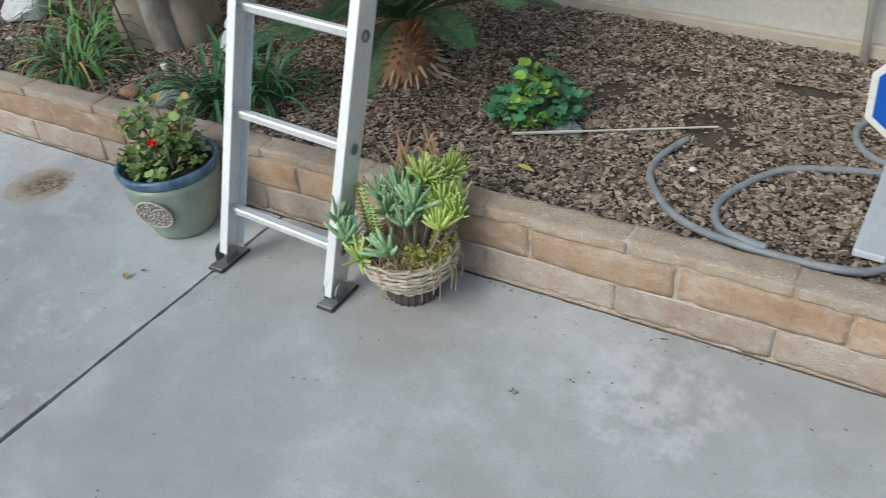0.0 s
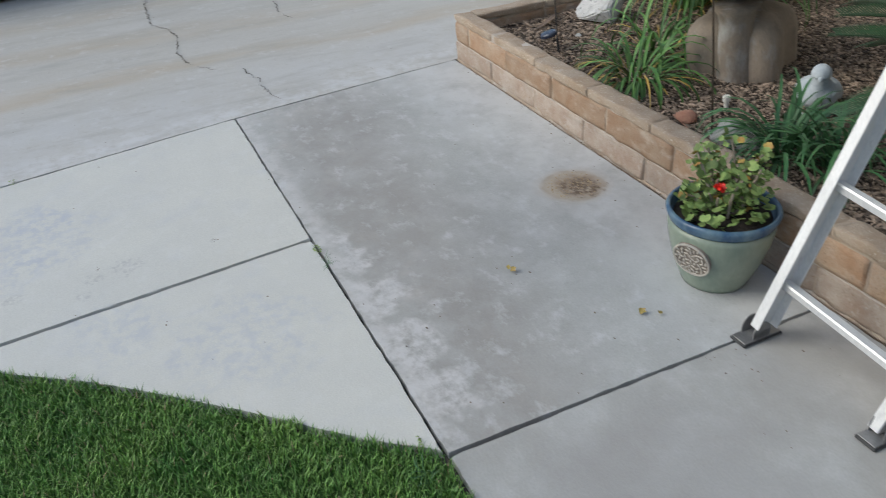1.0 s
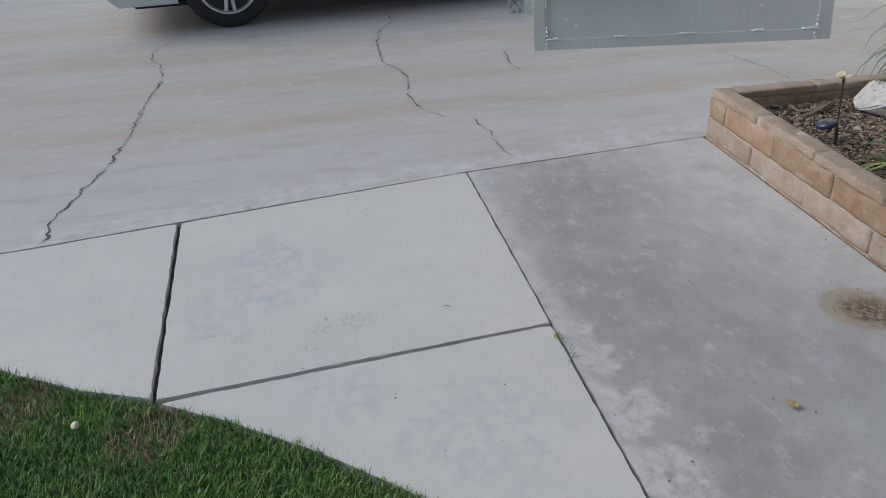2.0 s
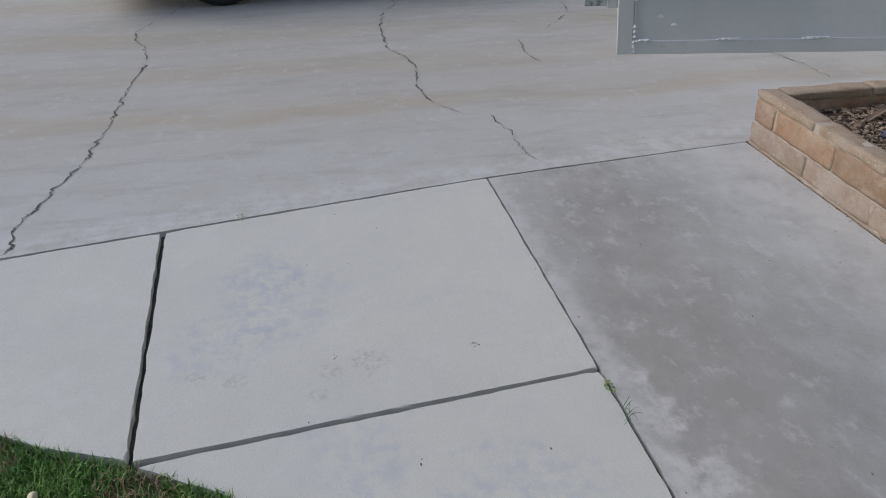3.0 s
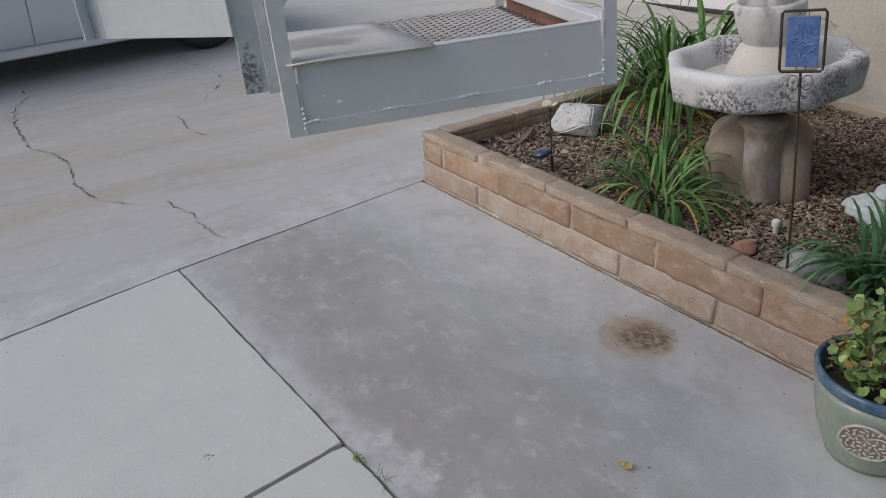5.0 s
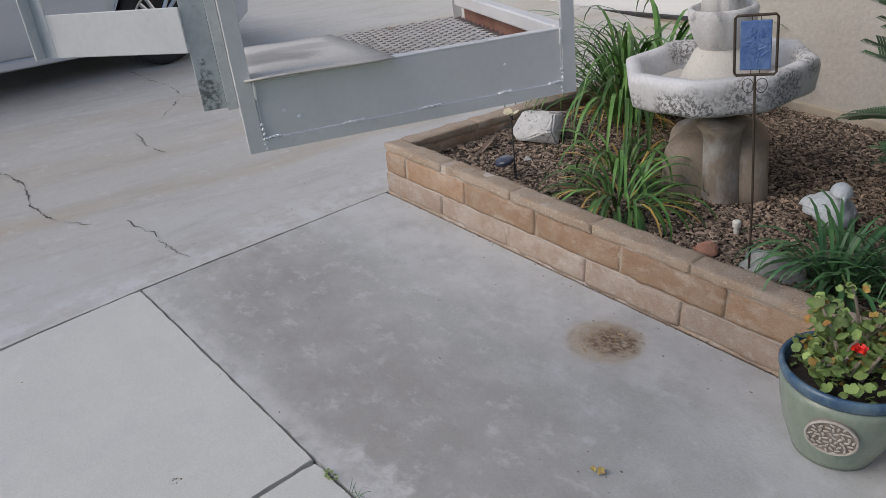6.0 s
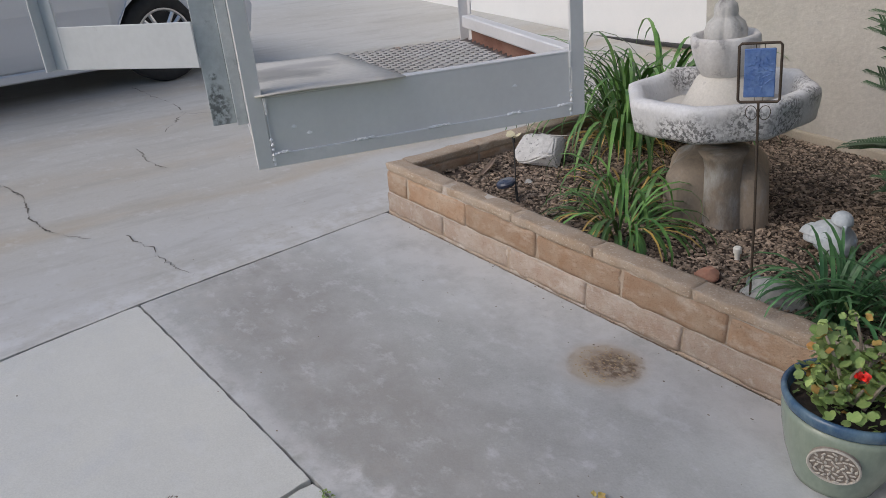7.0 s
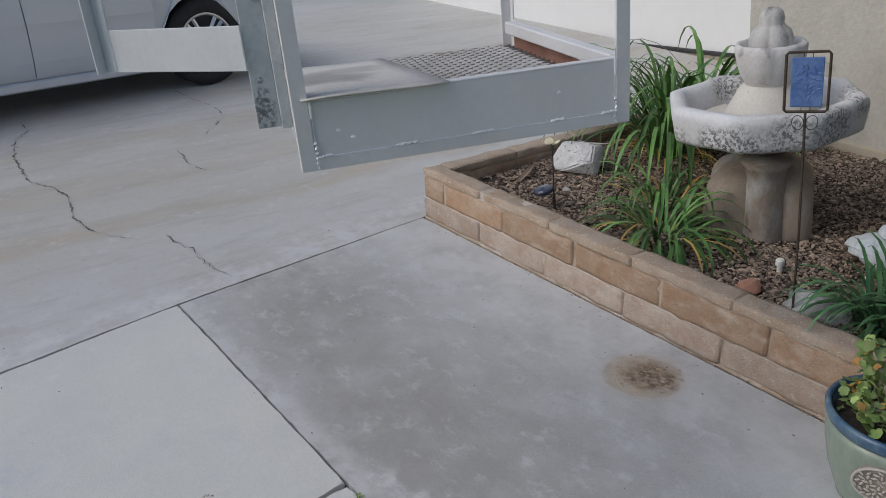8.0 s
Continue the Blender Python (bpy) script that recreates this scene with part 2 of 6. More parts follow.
layer(M["blocklow"], (0.36, 0.235, 0.15), 0.5, 15.0, 0.54, 0.68)
layer(M["blocklow"], (0.64, 0.61, 0.57), 0.40, 30.0, 0.54, 0.68)
layer(M["blocklow"], (0.24, 0.16, 0.11), 0.5, 42.0, 0.60, 0.70)
layer(M["block"], (0.22, 0.13, 0.075), 0.55, 42.0, 0.60, 0.70)
M["capblock"] = surf("slump_cap", (0.40, 0.295, 0.205), (0.455, 0.37, 0.29), 8, 0.95, 1.0, 150, rand=0.07, fleck=(0.60, 0.52, 0.42), fscale=120, flo=0.57, fhi=0.66)
layer(M["capblock"], (0.31, 0.215, 0.14), 0.55, 16.0, 0.54, 0.70)
layer(M["capblock"], (0.52, 0.45, 0.37), 0.4, 9.0, 0.52, 0.70)
M["mortar"] = surf("mortar", (0.41, 0.305, 0.22), (0.48, 0.395, 0.31), 9, 0.95, 1.0, 150)
layer(M["mortar"], (0.66, 0.62, 0.57), 0.7, 5.0, 0.52, 0.64)
M["soil"] = surf("mulch_soil", (0.045, 0.032, 0.024), (0.11, 0.08, 0.06), 12, 0.97, 0.9, 90)
M["lawnsoil"] = surf("lawn_soil", (0.045, 0.10, 0.02), (0.08, 0.14, 0.035), 9, 0.97, 0.8, 90)
M["stucco"] = surf("cream_stucco", (0.475, 0.445, 0.395), (0.525, 0.495, 0.445), 3, 0.92, 1.0, 32)
layer(M["stucco"], (0.40, 0.385, 0.355), 0.45, 14.0, 0.54, 0.68)
M["trim"] = surf("cream_trim", (0.42, 0.355, 0.27), (0.50, 0.44, 0.35), 4, 0.85, 0.3, 90)
M["garage"] = surf("white_garage_paint", (0.78, 0.78, 0.77), (0.74, 0.745, 0.74), 2, 0.5, 0.03, 60, grain=0.03)
M["alu"] = surf("brushed_aluminium", (0.80, 0.80, 0.80), (0.70, 0.70, 0.70), 9, 0.55, 0.08, 130, metal=0.5, stretch=(1, 1, 0.3), fleck=(0.45, 0.45, 0.46), fscale=24, flo=0.62, fhi=0.8)
M["rubber"] = surf("black_rubber", (0.03, 0.03, 0.03), (0.05, 0.05, 0.05), 20, 0.75, 0.2, 120)
M["steelfoot"] = surf("dull_steel", (0.25, 0.25, 0.25), (0.36, 0.36, 0.36), 20, 0.5, 0.2, 120, metal=0.7)

# ---- building helpers ----
rnd = random.Random(7)


def part(name, bm, material, parent=None, label="", smooth=False):
    """Links a bmesh as one mesh object, under a thing or a part."""
    me = bpy.data.meshes.new(name)
    bmesh.ops.recalc_face_normals(bm, faces=bm.faces)
    bm.to_mesh(me)
    bm.free()
    me.materials.append(material)
    if smooth:
        me.shade_smooth()
    ob = new(name, me)
    if parent is not None:
        ob.parent = parent
    else:
        ob.matrix_world = GRADE
    if label:
        ob["label"] = label
    return ob


def share(name, me, m, parent):
    """One more piece on a mesh that exists already."""
    ob = new(name, me)
    ob.parent = parent
    ob.matrix_basis = m
    return ob


def thing(name, place, label, category, rz=0.0, plumb=False, group="", kind=""):
    """An empty at the base of a thing, on the slope; plumb: upright, as what is built to the level is."""
    ob = new(name)
    ob.empty_display_size = 0.1
    if plumb:
        ob.matrix_world = Matrix.Translation(GRADE @ Vector(place)) @ pose(0, 0, 0, 0, 0, rz)
    else:
        ob.matrix_world = GRADE @ pose(*place, 0, 0, rz)
    return tagged(ob, label, category, group, kind)


def box(bm, lo, hi, bevel=0.0, m=None, segs=1):
    """An upright box between two corners, its edges rounded."""
    lo, hi = Vector(lo), Vector(hi)
    vs = bmesh.ops.create_cube(bm, size=1.0)["verts"]
    bmesh.ops.transform(bm, matrix=Matrix.Translation((lo + hi) / 2) @ Matrix.Diagonal((*(hi - lo), 1)), verts=vs)
    if bevel:
        es = list({e for v in vs for e in v.link_edges})
        out = bmesh.ops.bevel(bm, geom=es, offset=bevel, segments=segs, affect="EDGES", profile=0.5)
        vs = list({v for f in out["faces"] for v in f.verts} | {v for v in vs if v.is_valid})
    if m is not None:
        bmesh.ops.transform(bm, matrix=m, verts=vs)
    return vs


def ragged(outline, k=0.0022, step=0.035):
    """An outline with its straight runs broken up and chipped a little."""
    out = []
    for (x0, y0), (x1, y1) in zip(outline, outline[1:] + outline[:1]):
        d = math.hypot(x1 - x0, y1 - y0)
        n = max(1, int(d / step)) if d < 6 else 1
        for i in range(n):
            t = i / n
            j = 0.0 if i == 0 else k
            out.append((x0 + (x1 - x0) * t + rnd.uniform(-j, j), y0 + (y1 - y0) * t + rnd.uniform(-j, j)))
    return out


def prism(bm, outline, z0, z1, bevel=0.0):
    """A flat slab with the given outline, its edges chipped where they are rounded."""
    if bevel:
        outline = ragged(outline)
    low = [bm.verts.new((x, y, z0)) for x, y in outline]
    top = [bm.verts.new((x, y, z1)) for x, y in outline]
    n = len(outline)
    f = bm.faces.new(top)
    bm.faces.new(low[::-1])
    for i in range(n):
        bm.faces.new((low[i], low[(i + 1) % n], top[(i + 1) % n], top[i]))
    if bevel:
        bmesh.ops.bevel(bm, geom=list(f.edges), offset=bevel, segments=2, affect="EDGES", profile=0.5)


def lathe(bm, profile, n=32, wave=None, m=None, turn=0.0):
    """Turns a profile of (radius, height) round z; wave(angle, height) scales the radius."""
    rings = []
    for r, z in profile:
        ring = []
        for i in range(n):
            a = 2 * math.pi * i / n + turn
            k = wave(a, z) if wave else 1.0
            p = Vector((r * k * math.cos(a), r * k * math.sin(a), z))
            ring.append(bm.verts.new(m @ p if m is not None else p))
        rings.append(ring)
    for a, b in zip(rings, rings[1:]):
        for i in range(n):
            bm.faces.new((a[i], a[(i + 1) % n], b[(i + 1) % n], b[i]))
    for ring in (rings[0], rings[-1]):
        bm.faces.new(ring)


def tube(bm, pts, r, n=8, r2=None, flat=1.0):
    """A round bar along a row of points, tapering from r to r2."""
    pts = [Vector(p) for p in pts]
    rings = []
    for i, p in enumerate(pts):
        d = (pts[min(i + 1, len(pts) - 1)] - pts[max(i - 1, 0)]).normalized()
        a = d.orthogonal().normalized() if i == 0 else (a - d * a.dot(d)).normalized()
        b = d.cross(a)
        k = r + ((r2 if r2 is not None else r) - r) * i / max(1, len(pts) - 1)
        rings.append([bm.verts.new(p + k * (math.cos(2 * math.pi * j / n) * a + flat * math.sin(2 * math.pi * j / n) * b)) for j in range(n)])
    for u, v in zip(rings, rings[1:]):
        for j in range(n):
            bm.faces.new((u[j], u[(j + 1) % n], v[(j + 1) % n], v[j]))
    bm.faces.new(rings[0])
    bm.faces.new(rings[-1])


def blob(bm, size, seed, rough=0.25, subdiv=3, m=None, flat=0.0):
    """A stone: a ball pushed about by noise, flattened below."""
    vs = bmesh.ops.create_icosphere(bm, subdivisions=subdiv, radius=1.0)["verts"]
    for v in vs:
        p = v.co.copy()
        k = 1 + rough * (noise.noise(p * 1.3 + Vector((seed, 0, 0))) + 0.5 * noise.noise(p * 3.1 + Vector((0, seed, 0))))
        v.co = Vector((p.x * size[0], p.y * size[1], max(p.z, -flat) * size[2])) * k
    if m is not None:
        bmesh.ops.transform(bm, matrix=m, verts=vs)
    return vs


def smooth_line(pts, per=6):
    """Points along a smooth curve through the given ones."""
    pts = [Vector(p) for p in pts]
    out = []
    for i in range(len(pts) - 1):
        p0, p1, p2, p3 = pts[max(i - 1, 0)], pts[i], pts[i + 1], pts[min(i + 2, len(pts) - 1)]
        for k in range(per):
            t = k / per
            out.append(0.5 * (2 * p1 + (p2 - p0) * t + (2 * p0 - 5 * p1 + 4 * p2 - p3) * t * t + (3 * p1 - p0 - 3 * p2 + p3) * t ** 3))
    return out + [pts[-1]]



# ---- paving and ground ----
SOIL = 0.155
bm = bmesh.new()
prism(bm, [(-60, -60), (60, -60), (60, 60), (-60, 60)], -0.4, -0.024)
tagged(part("ground", bm, M["joint"]), "bare dark earth under and round the paving", "ground", kind="structure")

GRASS_EDGE = [(2.556, -1.255), (2.40, -1.43), (2.20, -1.63), (2.00, -1.845), (1.83, -2.04), (1.67, -2.26), (1.525, -2.505), (1.41, -2.74), (1.24, -3.02), (0.95, -3.55), (0.60, -4.3), (0.2, -5.5)]
bm = bmesh.new()
prism(bm, [(-9, -9), (1.2, -9), (0.42, -3.1), (0.33, -2.546), (0.121, -1.266), (-0.008, 0.0), (-0.008, 2.0), (0.4, 2.0), (0.4, 3.98), (-9, 5.2)], -0.12, 0.0, 0.006)
driveway = tagged(part("driveway", bm, M["drive"]), "tan-stained grey concrete driveway with wandering cracks", "driveway", kind="structure")
bm = bmesh.new()
prism(bm, [(0.001, -0.017), (2.555, -0.017), (2.551, -1.246), (0.132, -1.262)], -0.12, 0.0, 0.004)
tagged(part("pavement_1", bm, M["patch"]), "darkened grey concrete paving panel with pale blotches", "paving slab", kind="structure")
bm = bmesh.new()
prism(bm, [(2.566, -0.017), (8.0, -0.017), (8.0, -1.262), (2.566, -1.246)], -0.12, 0.0, 0.006)
tagged(part("pavement_2", bm, M["patch2"]), "grey concrete walk beside the block wall", "paving slab", kind="structure")
bm = bmesh.new()
prism(bm, [(0.137, -1.273), (1.398, -1.262), (1.512, -2.494), (0.350, -2.536)], -0.12, 0.003, 0.006)
tagged(part("pavement_3", bm, M["slab"]), "pale newer concrete slab", "paving slab", kind="structure")
bm = bmesh.new()
prism(bm, [(1.414, -1.264), (2.540, -1.258)] + GRASS_EDGE[1:6] + [(1.532, -2.482)], -0.12, 0.003, 0.007)
tagged(part("pavement_4", bm, M["slab"]), "pale three-cornered concrete slab beside the lawn", "paving slab", kind="structure")
bm = bmesh.new()
prism(bm, [(0.350, -2.556), (1.505, -2.512)] + GRASS_EDGE[7:] + [(0.1, -6.2), (0.80, -6.2), (0.44, -3.1)], -0.12, 0.003, 0.007)
tagged(part("pavement_5", bm, M["slab"]), "pale concrete slab along the lawn", "paving slab", kind="structure")
bm = bmesh.new()
prism(bm, [(8, -1.27), (8, -8), (1.3, -8)] + [(x + 0.012, y - 0.012) for x, y in GRASS_EDGE[::-1]], -0.12, -0.012)
tagged(part("lawn_bed", bm, M["lawnsoil"]), "dark soil under the lawn", "soil", kind="structure")


def crack(pts, w):
    bm = bmesh.new()
    line = []
    for a, b in zip(pts, pts[1:]):
        n = max(2, int(math.dist(a, b) / 0.012))
        off = Vector((rnd.uniform(0, 50), rnd.uniform(0, 50), 0))
        for k in range(n):
            t = k / n
            e = 4 * t * (1 - t)
            x, y = a[0] + (b[0] - a[0]) * t, a[1] + (b[1] - a[1]) * t
            p = Vector((x * 5, y * 5, 0)) + off
            line.append((x + 0.02 * e * noise.noise(p) + 0.022 * noise.noise(p * 4) + 0.012 * noise.noise(p * 15) + rnd.uniform(-0.004, 0.004), y + 0.02 * e * noise.noise(p + Vector((9, 0, 0))) + 0.022 * noise.noise(p * 4 + Vector((9, 0, 0))) + 0.012 * noise.noise(p * 15 + Vector((9, 0, 0))) + rnd.uniform(-0.004, 0.004)))
    prev = None
    for i, (x, y) in enumerate(line):
        k = 0.75 * w * max(0.08, 0.45 + noise.noise(Vector((x * 11, y * 11, 7.0))) + rnd.uniform(-0.25, 0.25))
        j = line[min(i + 1, len(line) - 1)]
        h = line[max(i - 1, 0)]
        d = Vector((j[0] - h[0], j[1] - h[1], 0)).normalized() if j != h else Vector((1, 0, 0))
        s = Vector((-d.y, d.x, 0)) * k / 2
        pair = (bm.verts.new(Vector((x, y, 0.003)) + s), bm.verts.new(Vector((x, y, 0.003)) - s))
        if prev:
            bm.faces.new((prev[0], prev[1], pair[1], pair[0]))
        prev = pair
    part("crack", bm, M["crack"], driveway)


crack([(0.41, -3.077), (0.149, -3.077), (-0.335, -2.965), (-0.749, -2.923), (-1.292, -2.91), (-1.862, -2.874), (-2.187, -2.92), (-2.347, -3.016), (-2.549, -3.022)], 0.014)
crack([(-2.549, -3.022), (-3.228, -2.779), (-3.9, -2.66)], 0.009)
crack([(-0.834, -1.333), (-1.086, -1.361), (-1.397, -1.31), (-1.606, -1.338), (-1.848, -1.425), (-2.349, -1.408), (-2.75, -1.328), (-2.964, -1.208), (-3.247, -1.204)], 0.017)
crack([(-0.834, -1.333), (-0.71, -1.26), (-0.62, -1.21)], 0.007)
crack([(-2.136, -1.457), (-2.122, -1.637), (-2.18, -1.808)], 0.006)
crack([(-0.558, -1.079), (-0.464, -1.051), (-0.282, -1.046)], 0.013)
crack([(-0.282, -1.046), (-0.154, -1.041), (-0.046, -1.027), (0.06, -1.009)], 0.007)
crack([(-3.487, -0.023), (-3.019, -0.004), (-2.761, 0.025), (-2.44, -0.022)], 0.012)
crack([(-2.44, -0.022), (-2.266, -0.153), (-2.053, -0.315)], 0.010)
crack([(-2.411, -0.013), (-2.302, 0.17), (-2.2, 0.42)], 0.007)
crack([(-1.838, -0.575), (-1.648, -0.609), (-1.447, -0.601), (-1.343, -0.56)], 0.010)
crack([(-1.473, 0.803), (-1.21, 0.857), (-0.993, 0.91), (-0.739, 0.928)], 0.009)

# ---- planter wall of slump block ----
CAP, C1, C2 = 0.252, 0.105, 0.212
PITCH = 0.417


def block_mesh(name, length, depth, height, seed, material, bev=0.012, sag=0.005):
    """A slump block: a brick with rounded, uneven edges and slightly sagging faces."""
    bm = bmesh.new()
    size, div = (length, depth, height), (22, 5, 6)
    half = Vector((length / 2, depth / 2, height / 2))
    found = {}

    def vert(i, j, k):
        if (i, j, k) not in found:
            p = Vector((length * (i / div[0] - 0.5), depth * (j / div[1] - 0.5), height * (k / div[2] - 0.5)))
            core = Vector([max(-h + bev, min(h - bev, c)) for c, h in zip(p, half)])
            d = p - core
            p = core + (d.normalized() * bev if d.length > 1e-6 else d)
            q = p * 16 + Vector((seed * 7.3, 0, 0))
            p += sag * Vector((noise.noise(q), noise.noise(q + Vector((5, 0, 0))), noise.noise(q + Vector((0, 7, 0)))))
            p += 0.35 * sag * Vector((noise.noise(q * 4), noise.noise(q * 4 + Vector((5, 0, 0))), 0))
            found[i, j, k] = bm.verts.new(p + half)
        return found[i, j, k]

    for axis in range(3):
        u, v = [x for x in range(3) if x != axis]
        for side in (0, div[axis]):
            for m in range(div[u]):
                for n in range(div[v]):
                    corner = []
                    for du, dv in ((0, 0), (1, 0), (1, 1), (0, 1)):
                        at = [0, 0, 0]
                        at[axis], at[u], at[v] = side, m + du, n + dv
                        corner.append(vert(*at))
                    bm.faces.new(corner)
    bmesh.ops.recalc_face_normals(bm, faces=bm.faces)
    me = bpy.data.meshes.new(name)
    bm.to_mesh(me)
    bm.free()
    me.materials.append(material)
    me.shade_smooth()
    return me


bm = bmesh.new()
box(bm, (0.006, 0.0018, -0.08), (6.6, 0.081, 0.247))
wall_planter = tagged(part("wall_planter", bm, M["mortar"]), "low raised-bed wall of tan slump block with a block cap", "garden wall", kind="structure")
bm = bmesh.new()
box(bm, (0.0022, 0.090, -0.08), (0.081, 1.96, 0.247))
wall_end = tagged(part("wall_planter_end", bm, M["mortar"]), "return of the low tan block wall beside the driveway", "garden wall", kind="structure")
caps = [block_mesh("block", PITCH - 0.005, 0.094, CAP - C2 - 0.002, i, M["capblock"], 0.0085, 0.0065) for i in range(6)]
mids = [block_mesh("block", PITCH - 0.007, 0.089, C2 - C1 - 0.003, i, M["block"], 0.0065, 0.0058) for i in range(6)]
lows = [block_mesh("block", PITCH - 0.007, 0.089, C1 - 0.002, i, M["blocklow"], 0.0065, 0.0058) for i in range(6)]
half = block_mesh("block", 0.150, 0.089, C2 - C1 - 0.003, 9, M["block"], 0.0095, 0.0045)
for i in range(15):
    share("block", caps[i % 6], pose(i * PITCH + 0.020 * (i > 0) - 0.002, -0.0065 + 0.003 * math.sin(2.3 * i), C2), wall_planter)
    share("block", lows[(i * 5) % 6], pose(i * PITCH + 0.002, -0.0045 + 0.002 * math.sin(1.7 * i), 0.0), wall_planter)
    share("block", mids[(i * 5 + 1) % 6], pose(0.157 + i * PITCH, -0.0045 + 0.002 * math.cos(2.9 * i), C1), wall_planter)
share("block", half, pose(0.0, -0.004, C1), wall_planter)
for i in range(4):
    share("block", caps[(i + 1) % 4], pose(0.089, 0.092 + i * PITCH, C2, 0, 0, 90), wall_end)
    share("block", lows[(i + 2) % 4], pose(0.085, 0.091 + i * PITCH, 0.0, 0, 0, 90), wall_end)
    share("block", mids[i % 4], pose(0.085, 0.091 + i * PITCH, C1, 0, 0, 90), wall_end)

# mortar smeared along the foot of the wall
bm = bmesh.new()
foot = []
for i in range(420):
    x = 6.2 * i / 419
    w = 0.0045 + 0.0035 * max(0.0, noise.noise(Vector((x * 9, 0, 3.0)))) + 0.0008 * noise.noise(Vector((x * 60, 0, 5.0)))
    h = 0.004 + 0.013 * max(0.0, 0.25 + noise.noise(Vector((x * 6, 4, 3.0)))) + 0.002 * noise.noise(Vector((x * 70, 2, 5.0)))
    foot.append([bm.verts.new((x, 0.001, -0.004)), bm.verts.new((x, -w, -0.004)), bm.verts.new((x, -w * 0.6, h * 0.45)), bm.verts.new((x, -0.0015, h)), bm.verts.new((x, 0.001, h))])
for a, b in zip(foot, foot[1:]):
    for k in range(4):
        bm.faces.new((a[k], b[k], b[k + 1], a[k + 1]))
part("mortar_smear", bm, M["mortar"], wall_planter, "pale mortar smeared along the foot")
# lime-whitened bed joint between the two lower courses
M["lime"] = surf("lime_bloom", (0.50, 0.43, 0.355), (0.61, 0.55, 0.49), 14, 0.95, 0.8, 150)
bm = bmesh.new()
bed = []
for i in range(600):
    x = 0.004 + 6.2 * i / 599
    h = 0.0012 + 0.0027 * max(0.0, 0.35 + noise.noise(Vector((x * 4, 1.0, 8.0)))) + 0.0012 * noise.noise(Vector((x * 45, 3.0, 8.0)))
    z = C1 - 0.002 + 0.002 * noise.noise(Vector((x * 14, 6.0, 2.0)))
    y = -0.0042 - 0.0014 * noise.noise(Vector((x * 20, 9.0, 2.0)))
    bed.append([bm.verts.new((x, 0.002, z - h)), bm.verts.new((x, y, z - 0.6 * h)), bm.verts.new((x, y, z + 0.6 * h)), bm.verts.new((x, 0.002, z + h))])
for a, b in zip(bed, bed[1:]):
    for k in range(3):
        bm.faces.new((a[k], b[k], b[k + 1], a[k + 1]))
part("bed_joint", bm, M["lime"], wall_planter, "lime-whitened mortar joint")

# ---- soil in the bed: gently uneven, rising to the house ----


def soil_z(x, y):
    near = min(1.0, max(0.0, (x - 2.9) / 0.8)) * (1 - min(1.0, max(0.0, (y - 0.3) / 0.8)))
    return SOIL + 0.055 * near + 0.03 * max(0.0, y - 0.5) / 1.3 + 0.014 * noise.noise(Vector((x * 2.1, y * 2.1, 0.3))) + 0.006 * noise.noise(Vector((x * 9, y * 9, 1.3)))


def house_y(x):
    return 2.03 - 0.10 * x


bm = bmesh.new()
nx, ny = 110, 40
grid = [[bm.verts.new((0.079 + 6.46 * i / nx, 0.079 + (house_y(0.079 + 6.46 * i / nx) + 0.03 - 0.079) * j / ny, 0)) for j in range(ny + 1)] for i in range(nx + 1)]
for row in grid:
    for v in row:
        v.co.z = soil_z(v.co.x, v.co.y)
for i in range(nx):
    for j in range(ny):
        bm.faces.new((grid[i][j], grid[i + 1][j], grid[i + 1][j + 1], grid[i][j + 1]))
tagged(part("bed_soil", bm, M["soil"], smooth=True), "dark soil of the raised bed", "soil", kind="structure")

# ---- house: stucco wall, return to the garage, garage door, eave ----
HT = pose(0.40, house_y(0.40), 0, 0, 0, math.degrees(math.atan(-0.10)))


def house_part(name, lo, hi, material, label, category, bevel=0.0, parent=None):
    bm = bmesh.new()
    box(bm, lo, hi, bevel)
    ob = part(name, bm, material, parent)
    if parent is None:
        ob.matrix_world = Matrix.Translation(GRADE @ HT.translation) @ pose(0, 0, 0, 0, 0, math.degrees(math.atan(-0.10)))
        tagged(ob, label, category, kind="structure")
    return ob


wall_house = house_part("wall_house", (0, 0.02, -1.2), (7.5, 0.22, 4.05), M["stucco"], "cream stucco house wall", "wall")
bm = bmesh.new()
box(bm, (0.002, -0.024, -0.3), (6.6, 0.016, 0.238), 0.008, segs=2)
trim = tagged(part("trim", bm, M["trim"]), "cream foundation ledge along the stucco wall", "trim", kind="structure")
trim.matrix_world = GRADE @ HT
house_part("wall_return", (0.002, 0.222, -1.2), (0.20, 2.1, 4.05), M["stucco"], "cream stucco return wall", "wall")
garage = house_part("door_1", (-7.5, 2.11, -0.9), (0.2, 2.18, 4.05), M["garage"], "white painted garage door", "garage door")
house_part("door_seal", (-7.5, 2.070, -0.018), (0.0, 2.109, 0.016), M["rubber"], "black rubber seal under the garage door", "door seal", 0.004)
house_part("trim_1", (-7.5, 2.085, -0.9), (0.0, 2.108, -0.02), M["trim"], "pale sill under the garage door", "trim")
house_part("roof_eave", (-0.3, -0.80, 3.90), (7.6, 0.018, 4.05), M["trim"], "cream boarded eave of the house", "eave", 0.01)

